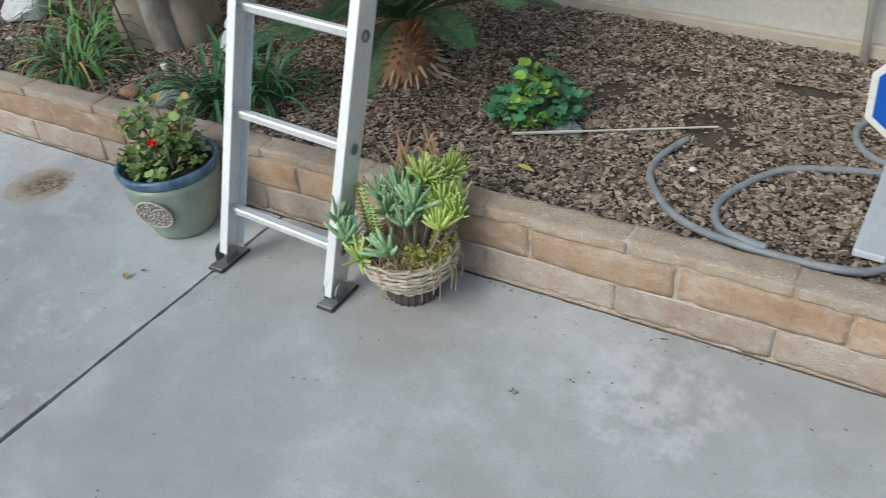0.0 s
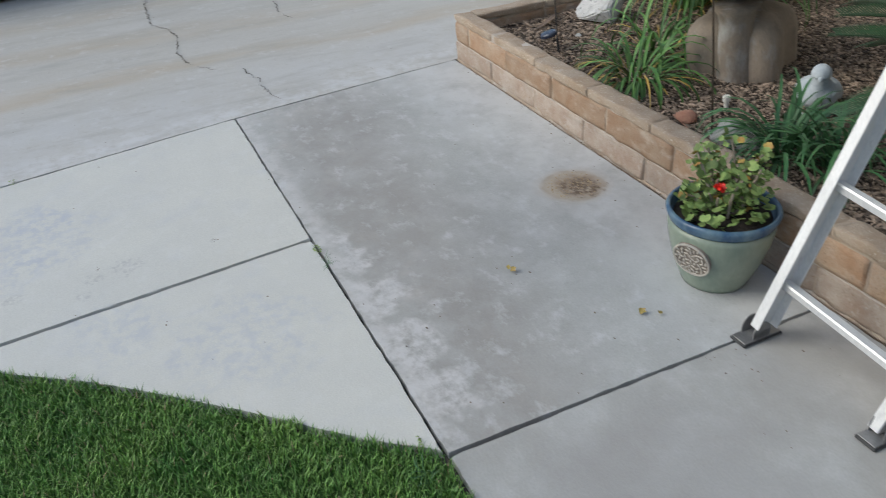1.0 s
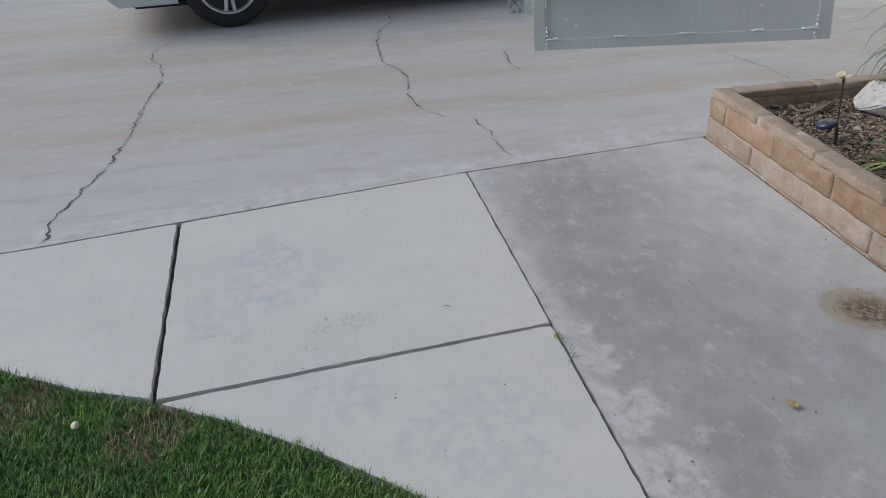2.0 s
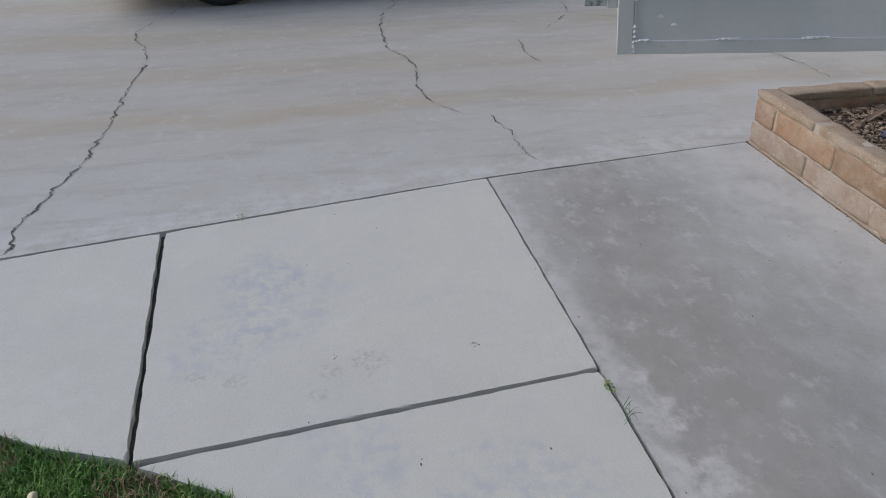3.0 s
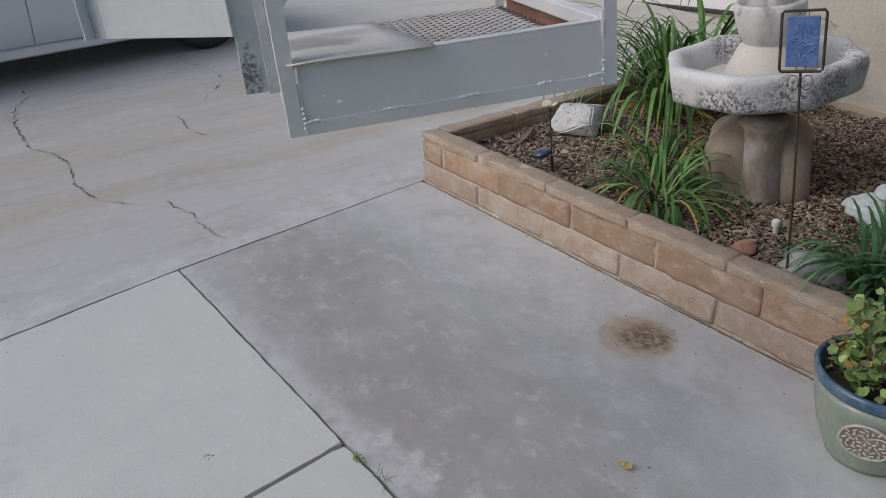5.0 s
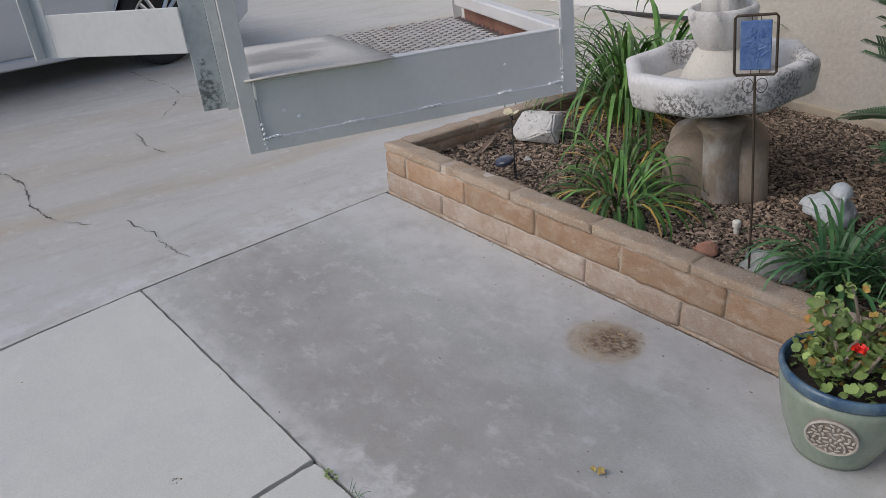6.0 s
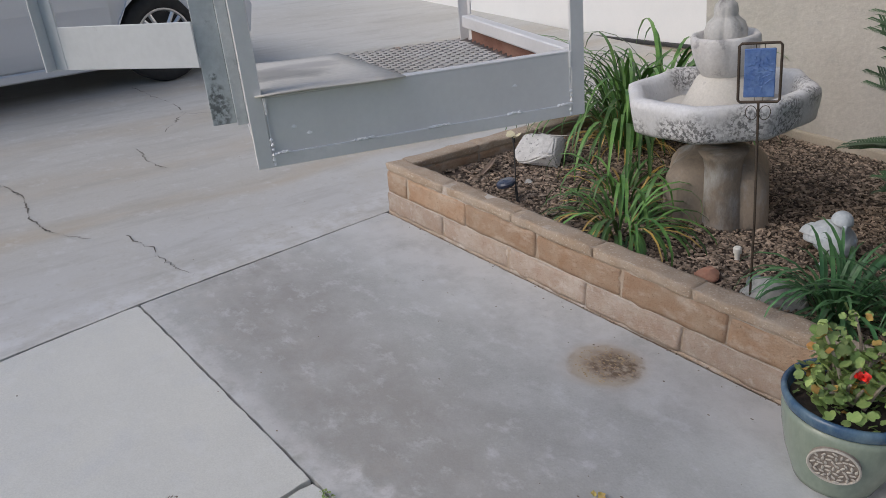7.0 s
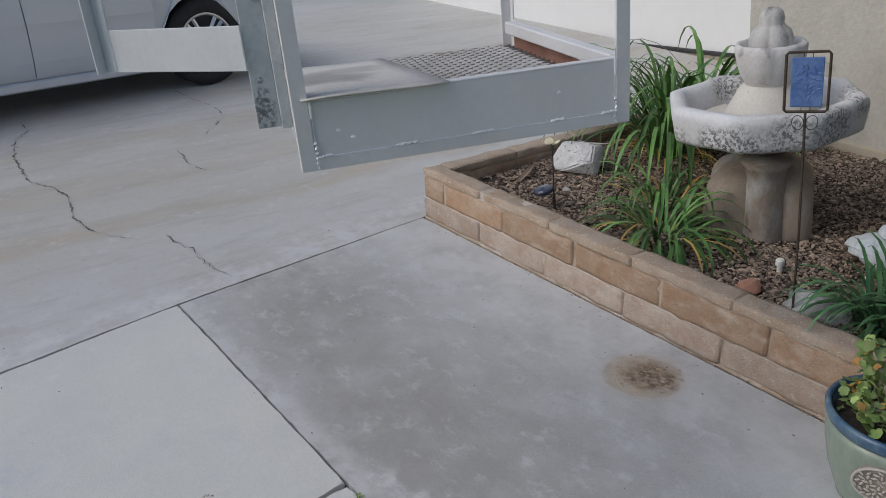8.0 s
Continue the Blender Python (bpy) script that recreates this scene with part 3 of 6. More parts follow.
# ---- extension ladder ----
ladder = thing("ladder", (2.785, -0.292, 0.0), "worn aluminium extension ladder leaning over the flower bed", "ladder")
LM = Matrix.Rotation(radians(4.6), 4, "Y") @ Matrix.Rotation(-math.atan2(0.28, 0.96), 4, "X")
LEN = 4.25
for sx in (-1, 1):
    bm = bmesh.new()
    x0 = sx * 0.215
    xi = x0 - sx * 0.030
    web = (min(x0, x0 - sx * 0.004), max(x0, x0 - sx * 0.004))
    box(bm, (web[0], -0.036, 0.03), (web[1], 0.036, LEN), 0.0)
    lip = (min(x0 - sx * 0.004, xi), max(x0 - sx * 0.004, xi))
    box(bm, (min(x0, xi), -0.040, 0.03), (max(x0, xi), -0.0362, LEN), 0.0015)
    box(bm, (min(x0, xi), 0.0362, 0.03), (max(x0, xi), 0.040, LEN), 0.0015)
    bmesh.ops.transform(bm, matrix=LM, verts=bm.verts)
    rail = part("rail", bm, M["alu"], ladder)
    for k in range(14):
        z = 0.175 + 0.305 * k
        bm = bmesh.new()
        lathe(bm, [(0.017, 0), (0.017, 0.004), (0.011, 0.004), (0.010, -0.002)], 16, m=LM @ Matrix.Translation((x0, 0.0, z)) @ Matrix.Rotation(radians(90 * sx), 4, "Y"))
        part("rung_socket", bm, M["steelfoot"], rail)
    bm = bmesh.new()
    box(bm, (x0 - 0.030, -0.065, 0.0), (x0 + 0.030, 0.075, 0.010), 0.004)
    foot = part("foot", bm, M["rubber"], ladder, "grey swivel foot with a rubber pad")
    bm = bmesh.new()
    for q in (-0.022, 0.022):
        lathe(bm, [(0.030, 0), (0.030, 0.003)], 14, m=Matrix.Translation((x0 + q - 0.0015, 0.0, 0.036)) @ Matrix.Rotation(radians(90), 4, "Y"))
        box(bm, (x0 + q - 0.0015, -0.030, 0.010), (x0 + q + 0.0015, 0.030, 0.036))
    box(bm, (x0 - 0.026, -0.060, 0.0102), (x0 + 0.026, 0.070, 0.0135), 0.001)
    part("bracket", bm, M["steelfoot"], foot)
for k in range(14):
    z = 0.175 + 0.305 * k
    bm = bmesh.new()
    vs = []
    prof = [(-0.016, 0.010), (0.016, 0.010), (0.018, 0.004), (0.012, -0.012), (0, -0.017), (-0.012, -0.012), (-0.018, 0.004)]
    for g in range(3):
        prof.insert(1 + g * 2, (-0.008 + g * 0.008 - 0.003, 0.010)), prof.insert(2 + g * 2, (-0.008 + g * 0.008, 0.0075))
    ring = [[bm.verts.new((sx * 0.210, a, z + b)) for a, b in prof] for sx in (-1, 1)]
    n = len(prof)
    for i in range(n):
        bm.faces.new((ring[0][i], ring[0][(i + 1) % n], ring[1][(i + 1) % n], ring[1][i]))
    bmesh.ops.transform(bm, matrix=LM, verts=bm.verts)
    part("rung", bm, M["alu"], ladder)

# ---- glazed pot ----
M["glaze"] = surf("green_glaze", (0.225, 0.275, 0.22), (0.285, 0.32, 0.245), 5, 0.22, 0.04, 60, stretch=(1, 1, 0.35))
M["glazeblue"] = surf("blue_glaze", (0.04, 0.09, 0.17), (0.13, 0.20, 0.25), 16, 0.2, 0.05, 60, stretch=(1, 1, 0.5))
M["medal"] = surf("pale_medallion", (0.42, 0.38, 0.33), (0.52, 0.48, 0.42), 30, 0.7, 0.4, 100)
M["medaldark"] = surf("medallion_ground", (0.22, 0.18, 0.15), (0.29, 0.25, 0.21), 30, 0.8, 0.3, 100)
M["potsoil"] = surf("potting_soil", (0.02, 0.015, 0.012), (0.06, 0.045, 0.035), 30, 0.95, 0.9, 120)
pot = thing("flower_pot", (2.28, -0.19, 0.0), "green and blue glazed pot with a pale medallion", "flower pot", rz=-72)
bm = bmesh.new()
lathe(bm, [(0.085, 0.0), (0.102, 0.004), (0.108, 0.02), (0.134, 0.085), (0.152, 0.155), (0.159, 0.200), (0.160, 0.222), (0.145, 0.223), (0.14, 0.20), (0.10, 0.05), (0.02, 0.04)], 48)
body = part("body", bm, M["glaze"], pot, smooth=True)
bm = bmesh.new()
lathe(bm, [(0.1605, 0.226), (0.163, 0.232), (0.167, 0.243), (0.168, 0.252), (0.164, 0.259), (0.156, 0.260), (0.151, 0.252), (0.149, 0.224)], 48)
part("rim", bm, M["glazeblue"], pot, "dark blue glazed rim", smooth=True)
bm = bmesh.new()
lathe(bm, [(0.01, 0.238), (0.08, 0.236), (0.144, 0.228), (0.14, 0.19), (0.01, 0.19)], 24)
part("soil", bm, M["potsoil"], pot, "dark potting soil")

# pale medallion on the pot: a ring and carved leaves on a dark ground
med = Matrix.Translation((0.1465, 0, 0.135)) @ Matrix.Rotation(radians(105), 4, "Y")
bm = bmesh.new()
lathe(bm, [(0.001, 0.0), (0.060, -0.008), (0.060, 0.003), (0.001, 0.006)], 28, m=med)
medallion = part("medallion", bm, M["medaldark"], pot, "pale carved round medallion")
bm = bmesh.new()
tube(bm, [med @ Vector((0.059 * math.cos(a), 0.059 * math.sin(a), 0.004)) for a in [2 * math.pi * i / 28 for i in range(29)]], 0.0035, 6)
part("ring", bm, M["medal"], medallion)
bm = bmesh.new()
for i in range(46):
    a, r = i * 2.399, 0.054 * math.sqrt((i + 0.5) / 46)
    c = med @ Matrix.Translation((r * math.cos(a), r * math.sin(a), 0.006)) @ Matrix.Rotation(a * 1.7, 4, "Z")
    blob(bm, (0.0088, 0.0038, 0.003), i, 0.2, 1, m=c)
part("carving", bm, M["medal"], medallion)

# ---- plants ----


def leafmat(name, c1, c2, rough=0.5, scale=14.0, rand=0.35, trans=0.25):
    m = surf(name, c1, c2, scale, rough, 0.15, 60, rand=rand)
    b = m.node_tree.nodes["Principled BSDF"]
    b.inputs["Transmission Weight"].default_value = 0.0
    b.inputs["Subsurface Weight"].default_value = 0.0
    return m


M["lily"] = leafmat("lily_leaf", (0.05, 0.14, 0.032), (0.135, 0.25, 0.06), rand=0.5)
M["lilydry"] = leafmat("dry_lily_leaf", (0.42, 0.26, 0.05), (0.50, 0.36, 0.12))
M["fine"] = leafmat("blue_green_leaf", (0.04, 0.12, 0.045), (0.09, 0.20, 0.07), rand=0.45)
M["geran"] = leafmat("geranium_leaf", (0.14, 0.235, 0.065), (0.30, 0.38, 0.12), 0.6, rand=0.45)
M["geranold"] = leafmat("yellowed_geranium_leaf", (0.42, 0.20, 0.06), (0.46, 0.34, 0.08), 0.6)
M["petal"] = leafmat("red_petal", (0.75, 0.02, 0.015), (0.85, 0.05, 0.03), 0.5, rand=0.1)
M["stem"] = surf("woody_stem", (0.24, 0.19, 0.14), (0.36, 0.31, 0.25), 30, 0.85, 0.5, 120)
M["succ"] = leafmat("lime_succulent", (0.40, 0.52, 0.12), (0.55, 0.62, 0.19), 0.5, rand=0.2)
M["succb"] = leafmat("blue_green_succulent", (0.24, 0.37, 0.20), (0.34, 0.47, 0.25), 0.42, rand=0.2)
M["sedum"] = leafmat("yellow_sedum", (0.42, 0.42, 0.06), (0.50, 0.47, 0.10), 0.5)
M["dry"] = leafmat("dry_stalk", (0.40, 0.20, 0.11), (0.48, 0.30, 0.17), 0.8)
M["straw"] = surf("dry_roots", (0.32, 0.23, 0.13), (0.46, 0.36, 0.23), 30, 0.9, 0.4, 90)
M["sago"] = leafmat("sago_frond", (0.03, 0.075, 0.03), (0.05, 0.11, 0.045), 0.45)
M["shrub"] = leafmat("shrub_leaf", (0.05, 0.17, 0.075), (0.10, 0.26, 0.11), 0.55)
M["shrubnew"] = leafmat("young_shrub_leaf", (0.22, 0.36, 0.06), (0.30, 0.44, 0.09), 0.55)
M["grass"] = leafmat("grass_blade", (0.075, 0.18, 0.035), (0.16, 0.28, 0.06), 0.55, 5.0)


def blade_mesh(name, material, length, width, rise, droop, segs=7, fold=0.25):
    """A strap leaf that starts up, arches and droops, with a folded midrib."""
    bm = bmesh.new()
    prev = None
    x = z = 0.0
    ang = rise
    for i in range(segs + 1):
        t = i / segs
        w = width * (0.55 + 0.9 * t if t < 0.4 else 0.91 * (1 - ((t - 0.4) / 0.6) ** 2.2)) / 2 + 0.0004
        row = [bm.verts.new((x, -w, z + fold * w)), bm.verts.new((x, 0, z)), bm.verts.new((x, w, z + fold * w))]
        if prev:
            bm.faces.new((prev[0], prev[1], row[1], row[0]))
            bm.faces.new((prev[1], prev[2], row[2], row[1]))
        prev = row
        x += length / segs * math.cos(ang)
        z += length / segs * math.sin(ang)
        ang -= droop / segs * (0.4 + 1.2 * t)
    me = bpy.data.meshes.new(name)
    bm.to_mesh(me)
    bm.free()
    me.materials.append(material)
    me.shade_smooth()
    return me


def clump(name, place, label, category, count, meshes, dry=(), spread=0.05, seed=0, group="", lean=(-12, 38)):
    r = random.Random(seed)
    ob = thing(name, (place[0], place[1], soil_z(*place) - 0.01), label, category, group=group)
    for i in range(count):
        me = r.choice(dry) if dry and r.random() < 0.35 else r.choice(meshes)
        a, d = r.uniform(0, 360), spread * math.sqrt(r.random())
        share("leaf", me, pose(d * math.cos(radians(a)), d * math.sin(radians(a)), 0, 0, r.uniform(*lean), a + r.uniform(-45, 45)) @ Matrix.Diagonal((*[r.uniform(0.7, 1.12)] * 3, 1)), ob)
    return ob


lily = [blade_mesh("leaf", M["lily"], l, w, rise, dr, 9) for l, w, rise, dr in
        ((0.42, 0.0155, 1.28, 3.7), (0.38, 0.0145, 1.15, 3.4), (0.46, 0.016, 1.42, 4.0), (0.32, 0.0135, 0.9, 2.8), (0.38, 0.015, 1.45, 3.3), (0.44, 0.0155, 1.15, 3.6), (0.48, 0.0155, 1.45, 3.8))]
vast = [blade_mesh("leaf", M["lily"], l, 0.021, rise, dr, 10) for l, rise, dr in ((0.88, 1.45, 3.1), (0.96, 1.50, 3.3), (0.80, 1.40, 3.2), (0.84, 1.25, 3.3), (0.74, 1.5, 2.7))]
lilydry = [blade_mesh("leaf", M["lilydry"], l, 0.010, rise, dr) for l, rise, dr in ((0.34, 0.7, 2.2), (0.28, 0.5, 1.5), (0.40, 1.0, 3.0), (0.36, 0.8, 2.6))]
fine = [blade_mesh("leaf", M["fine"], l, 0.0145, rise, dr, 7) for l, rise, dr in ((0.36, 1.35, 2.9), (0.41, 1.25, 3.3), (0.32, 1.05, 2.5), (0.38, 1.5, 2.3))]
clump("lily_plant", (1.10, 0.37), "green strappy daylily clump with yellowed lower leaves", "plant", 150, lily, lilydry, 0.09, 1, "daylilies in the bed", (0, 54))
clump("lily_plant", (0.88, 0.66), "green strappy daylily clump beside the fountain", "plant", 75, lily, lilydry, 0.09, 2, "daylilies in the bed", (0, 50))
clump("lily_plant", (0.45, 1.20), "green daylily clump behind the fountain", "plant", 110, vast, lilydry, 0.10, 3, "daylilies in the bed")
clump("lily_plant", (0.27, 1.42), "large arching green daylily clump at the house corner", "plant", 150, vast, lilydry, 0.13, 4, "daylilies in the bed")
clump("lily_plant", (0.40, 1.60), "arching daylily clump against the house", "plant", 100, vast, lilydry, 0.12, 14, "daylilies in the bed")
clump("grassy_plant", (2.00, 0.35), "blue-green grassy clump beside the bird statue", "plant", 105, fine, (), 0.07, 5)
clump("grassy_plant", (2.17, 0.42), "small blue-green grassy clump behind the pot", "plant", 60, fine, (), 0.05, 6)


def leaf_disc(name, material, r, lobes=5, cup=0.25, seed=0, deep=0.14):
    """A round lobed leaf, cupped, with a short stalk."""
    bm = bmesh.new()
    c = bm.verts.new((0, 0, 0))
    ring = []
    for i in range(20):
        a = 2 * math.pi * i / 20
        k = r * (1 - deep + deep * math.cos(lobes * a) + 0.10 * noise.noise(Vector((seed, i, 0)))) * (0.55 if i == 0 else 1)
        ring.append(bm.verts.new((k * math.cos(a), k * math.sin(a), cup * r * (0.6 + 0.4 * math.sin(3 * a)))))
    for i in range(20):
        bm.faces.new((c, ring[i], ring[(i + 1) % 20]))
    me = bpy.data.meshes.new(name)
    bm.to_mesh(me)
    bm.free()
    me.materials.append(material)
    me.shade_smooth()
    return me


geranium = thing("geranium", (2.28, -0.19, 0.225), "leggy geranium with yellowing leaves and one red flower", "plant")
gl = [leaf_disc("leaf", M["geran"], r, 7, c, s, 0.06) for r, c, s in ((0.0155, 0.3, 1), (0.012, -0.25, 2), (0.018, 0.15, 3), (0.010, 0.5, 4))]
go = [leaf_disc("leaf", M["geranold"], r, 7, 0.4, s, 0.07) for r, s in ((0.012, 5), (0.015, 6))]
BLOOM = Vector((0.030, -0.055, 0.118))
r = random.Random(12)
tips = []
for i in range(21):
    a = i * 2.4 + r.uniform(-0.3, 0.3)
    reach, up = r.uniform(0.03, 0.140), r.uniform(0.06, 0.235)
    tip = Vector((reach * math.cos(a), reach * math.sin(a), up))
    if i == 0:
        tip = Vector((0.07, 0.05, 0.215))
    base = Vector((0.25 * tip.x + r.uniform(-0.02, 0.02), 0.25 * tip.y, 0))
    mid = (base + tip) / 2 + Vector((r.uniform(-0.02, 0.02), r.uniform(-0.02, 0.02), 0.02))
    bm = bmesh.new()
    tube(bm, smooth_line([base, mid, tip], 4), 0.006, 6, 0.003)
    part("stem", bm, M["stem"], geranium)
    tips.append(tip)
    for k in range(20):
        t = 1 - 0.75 * (k / 11) * r.random()
        p = base.lerp(mid, t * 2) if t < 0.5 else mid.lerp(tip, t * 2 - 1)
        p = p + Vector((r.uniform(-0.032, 0.032), r.uniform(-0.032, 0.032), r.uniform(-0.015, 0.022)))
        if abs(p.x - BLOOM.x) < 0.035 and p.y < BLOOM.y + 0.02 and p.z > BLOOM.z - 0.03:
            continue
        share("leaf", r.choice(go) if r.random() < 0.10 else r.choice(gl), pose(*p, r.uniform(-50, 50), r.uniform(-50, 50), r.uniform(0, 360)), geranium)
for i in range(170):
    a, d = r.uniform(0, 6.28), 0.135 * math.sqrt(r.random())
    share("leaf", r.choice(go) if r.random() < 0.10 else r.choice(gl), pose(d * math.cos(a), d * math.sin(a), r.uniform(0.015, 0.12 - 0.4 * d), r.uniform(-40, 40), r.uniform(-40, 40), r.uniform(0, 360)), geranium)
flower = new("flower")
flower.parent = geranium
flower.location = BLOOM
flower["label"] = "small red flower head"
pet = leaf_disc("petal", M["petal"], 0.011, 4, 0.3, 9)
for i in range(12):
    a = i * 2.4
    share("petal", pet, pose(0.010 * math.cos(a), 0.010 * math.sin(a), 0.004 * (i % 3), 50 * math.sin(a), 50 * math.cos(a), i * 40), flower)

# ---- wicker basket planter on a dark ribbed foot ----
M["wicker"] = surf("weathered_wicker", (0.42, 0.35, 0.26), (0.55, 0.49, 0.40), 20, 0.85, 0.4, 120, rand=0.15)
M["darkfoot"] = surf("dark_ribbed_foot", (0.05, 0.042, 0.038), (0.09, 0.075, 0.065), 20, 0.8, 0.4, 120)
basket = thing("basket_planter", (3.185, -0.158, 0.0), "weathered wicker basket planter on a dark ribbed foot", "planter", rz=20)
bm = bmesh.new()
lathe(bm, [(0.078, 0.0), (0.080, 0.012), (0.076, 0.045), (0.06, 0.06)], 72, wave=lambda a, z: 1 + 0.035 * math.cos(24 * a))
part("foot", bm, M["darkfoot"], basket, "dark ribbed round foot")
bm = bmesh.new()
lathe(bm, [(0.07, 0.050), (0.095, 0.062), (0.122, 0.10), (0.135, 0.15), (0.136, 0.165), (0.120, 0.166), (0.112, 0.14), (0.02, 0.13)], 40)
part("liner", bm, M["straw"], basket)
for k in range(15):
    z = 0.057 + 0.0078 * k
    rad = 0.080 + 0.060 * math.sin(min(1.0, (z - 0.048) / 0.10) * math.pi / 2)
    bm = bmesh.new()
    ph = k % 2 * math.pi
    tube(bm, [((rad + 0.004 * math.cos(11 * a + ph)) * math.cos(a), (rad + 0.004 * math.cos(11 * a + ph)) * math.sin(a), z + 0.004 * math.sin(3 * a + 2.3 * k)) for a in [2 * math.pi * i / 88 for i in range(89)]], 0.0047, 6)
    part("wicker_strand", bm, M["wicker"], basket, smooth=True)
for k in range(14):
    a = 2 * math.pi * k / 14
    bm = bmesh.new()
    tube(bm, [((0.08 + 0.062 * math.sin(t * math.pi / 2)) * math.cos(a), (0.08 + 0.062 * math.sin(t * math.pi / 2)) * math.sin(a), 0.052 + 0.125 * t) for t in (0, 0.25, 0.5, 0.75, 1)], 0.005, 5)
    part("wicker_stake", bm, M["wicker"], basket)
r = random.Random(5)
bm = bmesh.new()
for i in range(120):
    a, d = r.uniform(0, 6.28), 0.13 * math.sqrt(r.random())
    p = Vector((d * math.cos(a), d * math.sin(a), 0.15))
    q = Vector((r.uniform(-0.06, 0.06), r.uniform(-0.06, 0.06), 0))
    tube(bm, smooth_line([p, p + q * 0.5 + Vector((0, 0, r.uniform(0.01, 0.06))), p + q], 3), 0.0016, 4)
for i in range(10):
    a = r.uniform(-2.2, 0.2)
    p = Vector((0.135 * math.cos(a), 0.135 * math.sin(a), 0.165))
    tube(bm, smooth_line([p, p + Vector((0.02 * math.cos(a), 0.02 * math.sin(a), -0.03)), p + Vector((0.012 * math.cos(a), 0.012 * math.sin(a), -0.07 - 0.05 * r.random()))], 3), 0.002, 4)
part("root_tangle", bm, M["straw"], basket, "tangled dry roots and stems")

succulent = thing("succulent_plant", (3.185, -0.158, 0.155), "mixed lime and blue-green succulents overflowing the basket", "plant", rz=20)


def finger_rosette(parent, place, n, length, width, material, seed, tilt=(0, 0), up=0.75, taper=0.4):
    """A rosette of plump pointed fingers."""
    r = random.Random(seed)
    bm = bmesh.new()
    for i in range(n):
        a = i * 2.4
        e = up + 0.75 * (1 - i / n) - 0.55 * (i / n)
        d = Vector((math.cos(a) * math.cos(e), math.sin(a) * math.cos(e), math.sin(e)))
        l = length * r.uniform(0.75, 1.1)
        pts = [d * 0.004, d * l * 0.35, d * l * 0.7 + Vector((0, 0, 0.04 * l)), d * l + Vector((0, 0, 0.12 * l))]
        tube(bm, pts, width, 6, width * taper, flat=0.5)
    ob = part("rosette", bm, material, parent, smooth=True)
    ob.matrix_basis = pose(*place, tilt[0], tilt[1], r.uniform(0, 360))
    bm = bmesh.new()
    tube(bm, smooth_line([(place[0] * 0.55, place[1] * 0.55, -0.01), (place[0] * 0.85, place[1] * 0.85, place[2] * 0.5), place], 4), 0.006, 6)
    part("stem", bm, M["stem"], parent)


r = random.Random(3)
spots = [(0.075, 0.075, 0.17, 1), (0.10, 0.035, 0.13, 1), (0.06, 0.02, 0.10, 1), (0.13, 0.07, 0.12, 1), (0.03, 0.10, 0.15, 1), (0.10, -0.03, 0.09, 1),
         (-0.02, 0.04, 0.15, 0), (-0.05, 0.00, 0.12, 0), (0.00, -0.02, 0.09, 0), (-0.08, 0.05, 0.13, 0), (-0.01, 0.09, 0.17, 0), (0.03, -0.01, 0.14, 0),
         (0.11, 0.10, 0.19, 1), (0.05, 0.05, 0.20, 1), (0.14, 0.02, 0.10, 1), (0.02, 0.03, 0.12, 0), (-0.16, -0.06, 0.06, 0), (-0.12, -0.09, 0.02, 2), (-0.03, -0.10, 0.05, 0), (-0.19, -0.02, 0.09, 0)]
for i, (x, y, z, k) in enumerate(spots):
    finger_rosette(succulent, (x, y, z), (15, 34, 14)[k], (0.080, 0.070, 0.07)[k], (0.0105, 0.0082, 0.0095)[k], M[("succb", "succ", "succ")[k]], i, (r.uniform(-25, 25), r.uniform(-25, 25)), (0.85, 0.80, 0.6)[k])
# stacked-leaf stems
for k, (x, y, h) in enumerate(((-0.10, 0.02, 0.19), (-0.13, 0.05, 0.17), (-0.07, -0.03, 0.14))):
    bm = bmesh.new()
    for i in range(26):
        z = h * i / 26
        for s in (0, 1):
            a = (i % 2) * math.pi / 2 + s * math.pi
            w = 0.020 * (1 - 0.5 * i / 26)
            v = [bm.verts.new((c * math.cos(a) - d * math.sin(a), c * math.sin(a) + d * math.cos(a), z + e)) for c, d, e in ((0, -0.004, 0), (w, -0.001, 0.004), (w, 0.001, 0.004), (0, 0.004, 0), (0, 0, 0.005))]
            for f in ((0, 1, 4), (1, 2, 4), (2, 3, 4), (0, 3, 2, 1)):
                bm.faces.new([v[q] for q in f])
    ob = part("stacked_stem", bm, M["succ"], succulent)
    ob.matrix_basis = pose(x, y, 0.02, r.uniform(-8, 8), r.uniform(-10, 4), 0)
for i in range(9):
    bm = bmesh.new()
    x, y = r.uniform(-0.08, 0.06), r.uniform(0.06, 0.13)
    tube(bm, [(x, y, 0.05), (x + r.uniform(-0.03, 0.03), y + 0.01, 0.19), (x + r.uniform(-0.07, 0.05), y + 0.02, r.uniform(0.26, 0.34))], 0.0048, 5, 0.0034)
    part("dry_stalk", bm, M["dry"], succulent, "withered reddish flower stalk")
bm = bmesh.new()
for i in range(220):
    a, d = r.uniform(-1.5, 0.9), r.uniform(0.07, 0.14)
    c = Matrix.Translation((d * math.cos(a), d * math.sin(a), 0.015 + r.uniform(-0.03, 0.05))) @ pose(0, 0, 0, r.uniform(0, 360), r.uniform(0, 360), 0)
    v = [bm.verts.new(c @ Vector(p)) for p in ((0.009, 0, 0), (0, 0.006, 0.002), (-0.009, 0, 0), (0, -0.006, 0.002), (0, 0, -0.004))]
    for f in ((0, 1, 4), (1, 2, 4), (2, 3, 4), (3, 0, 4), (0, 3, 2, 1)):
        bm.faces.new([v[q] for q in f])
part("trailing_sedum", bm, M["sedum"], succulent, "yellow trailing sedum")

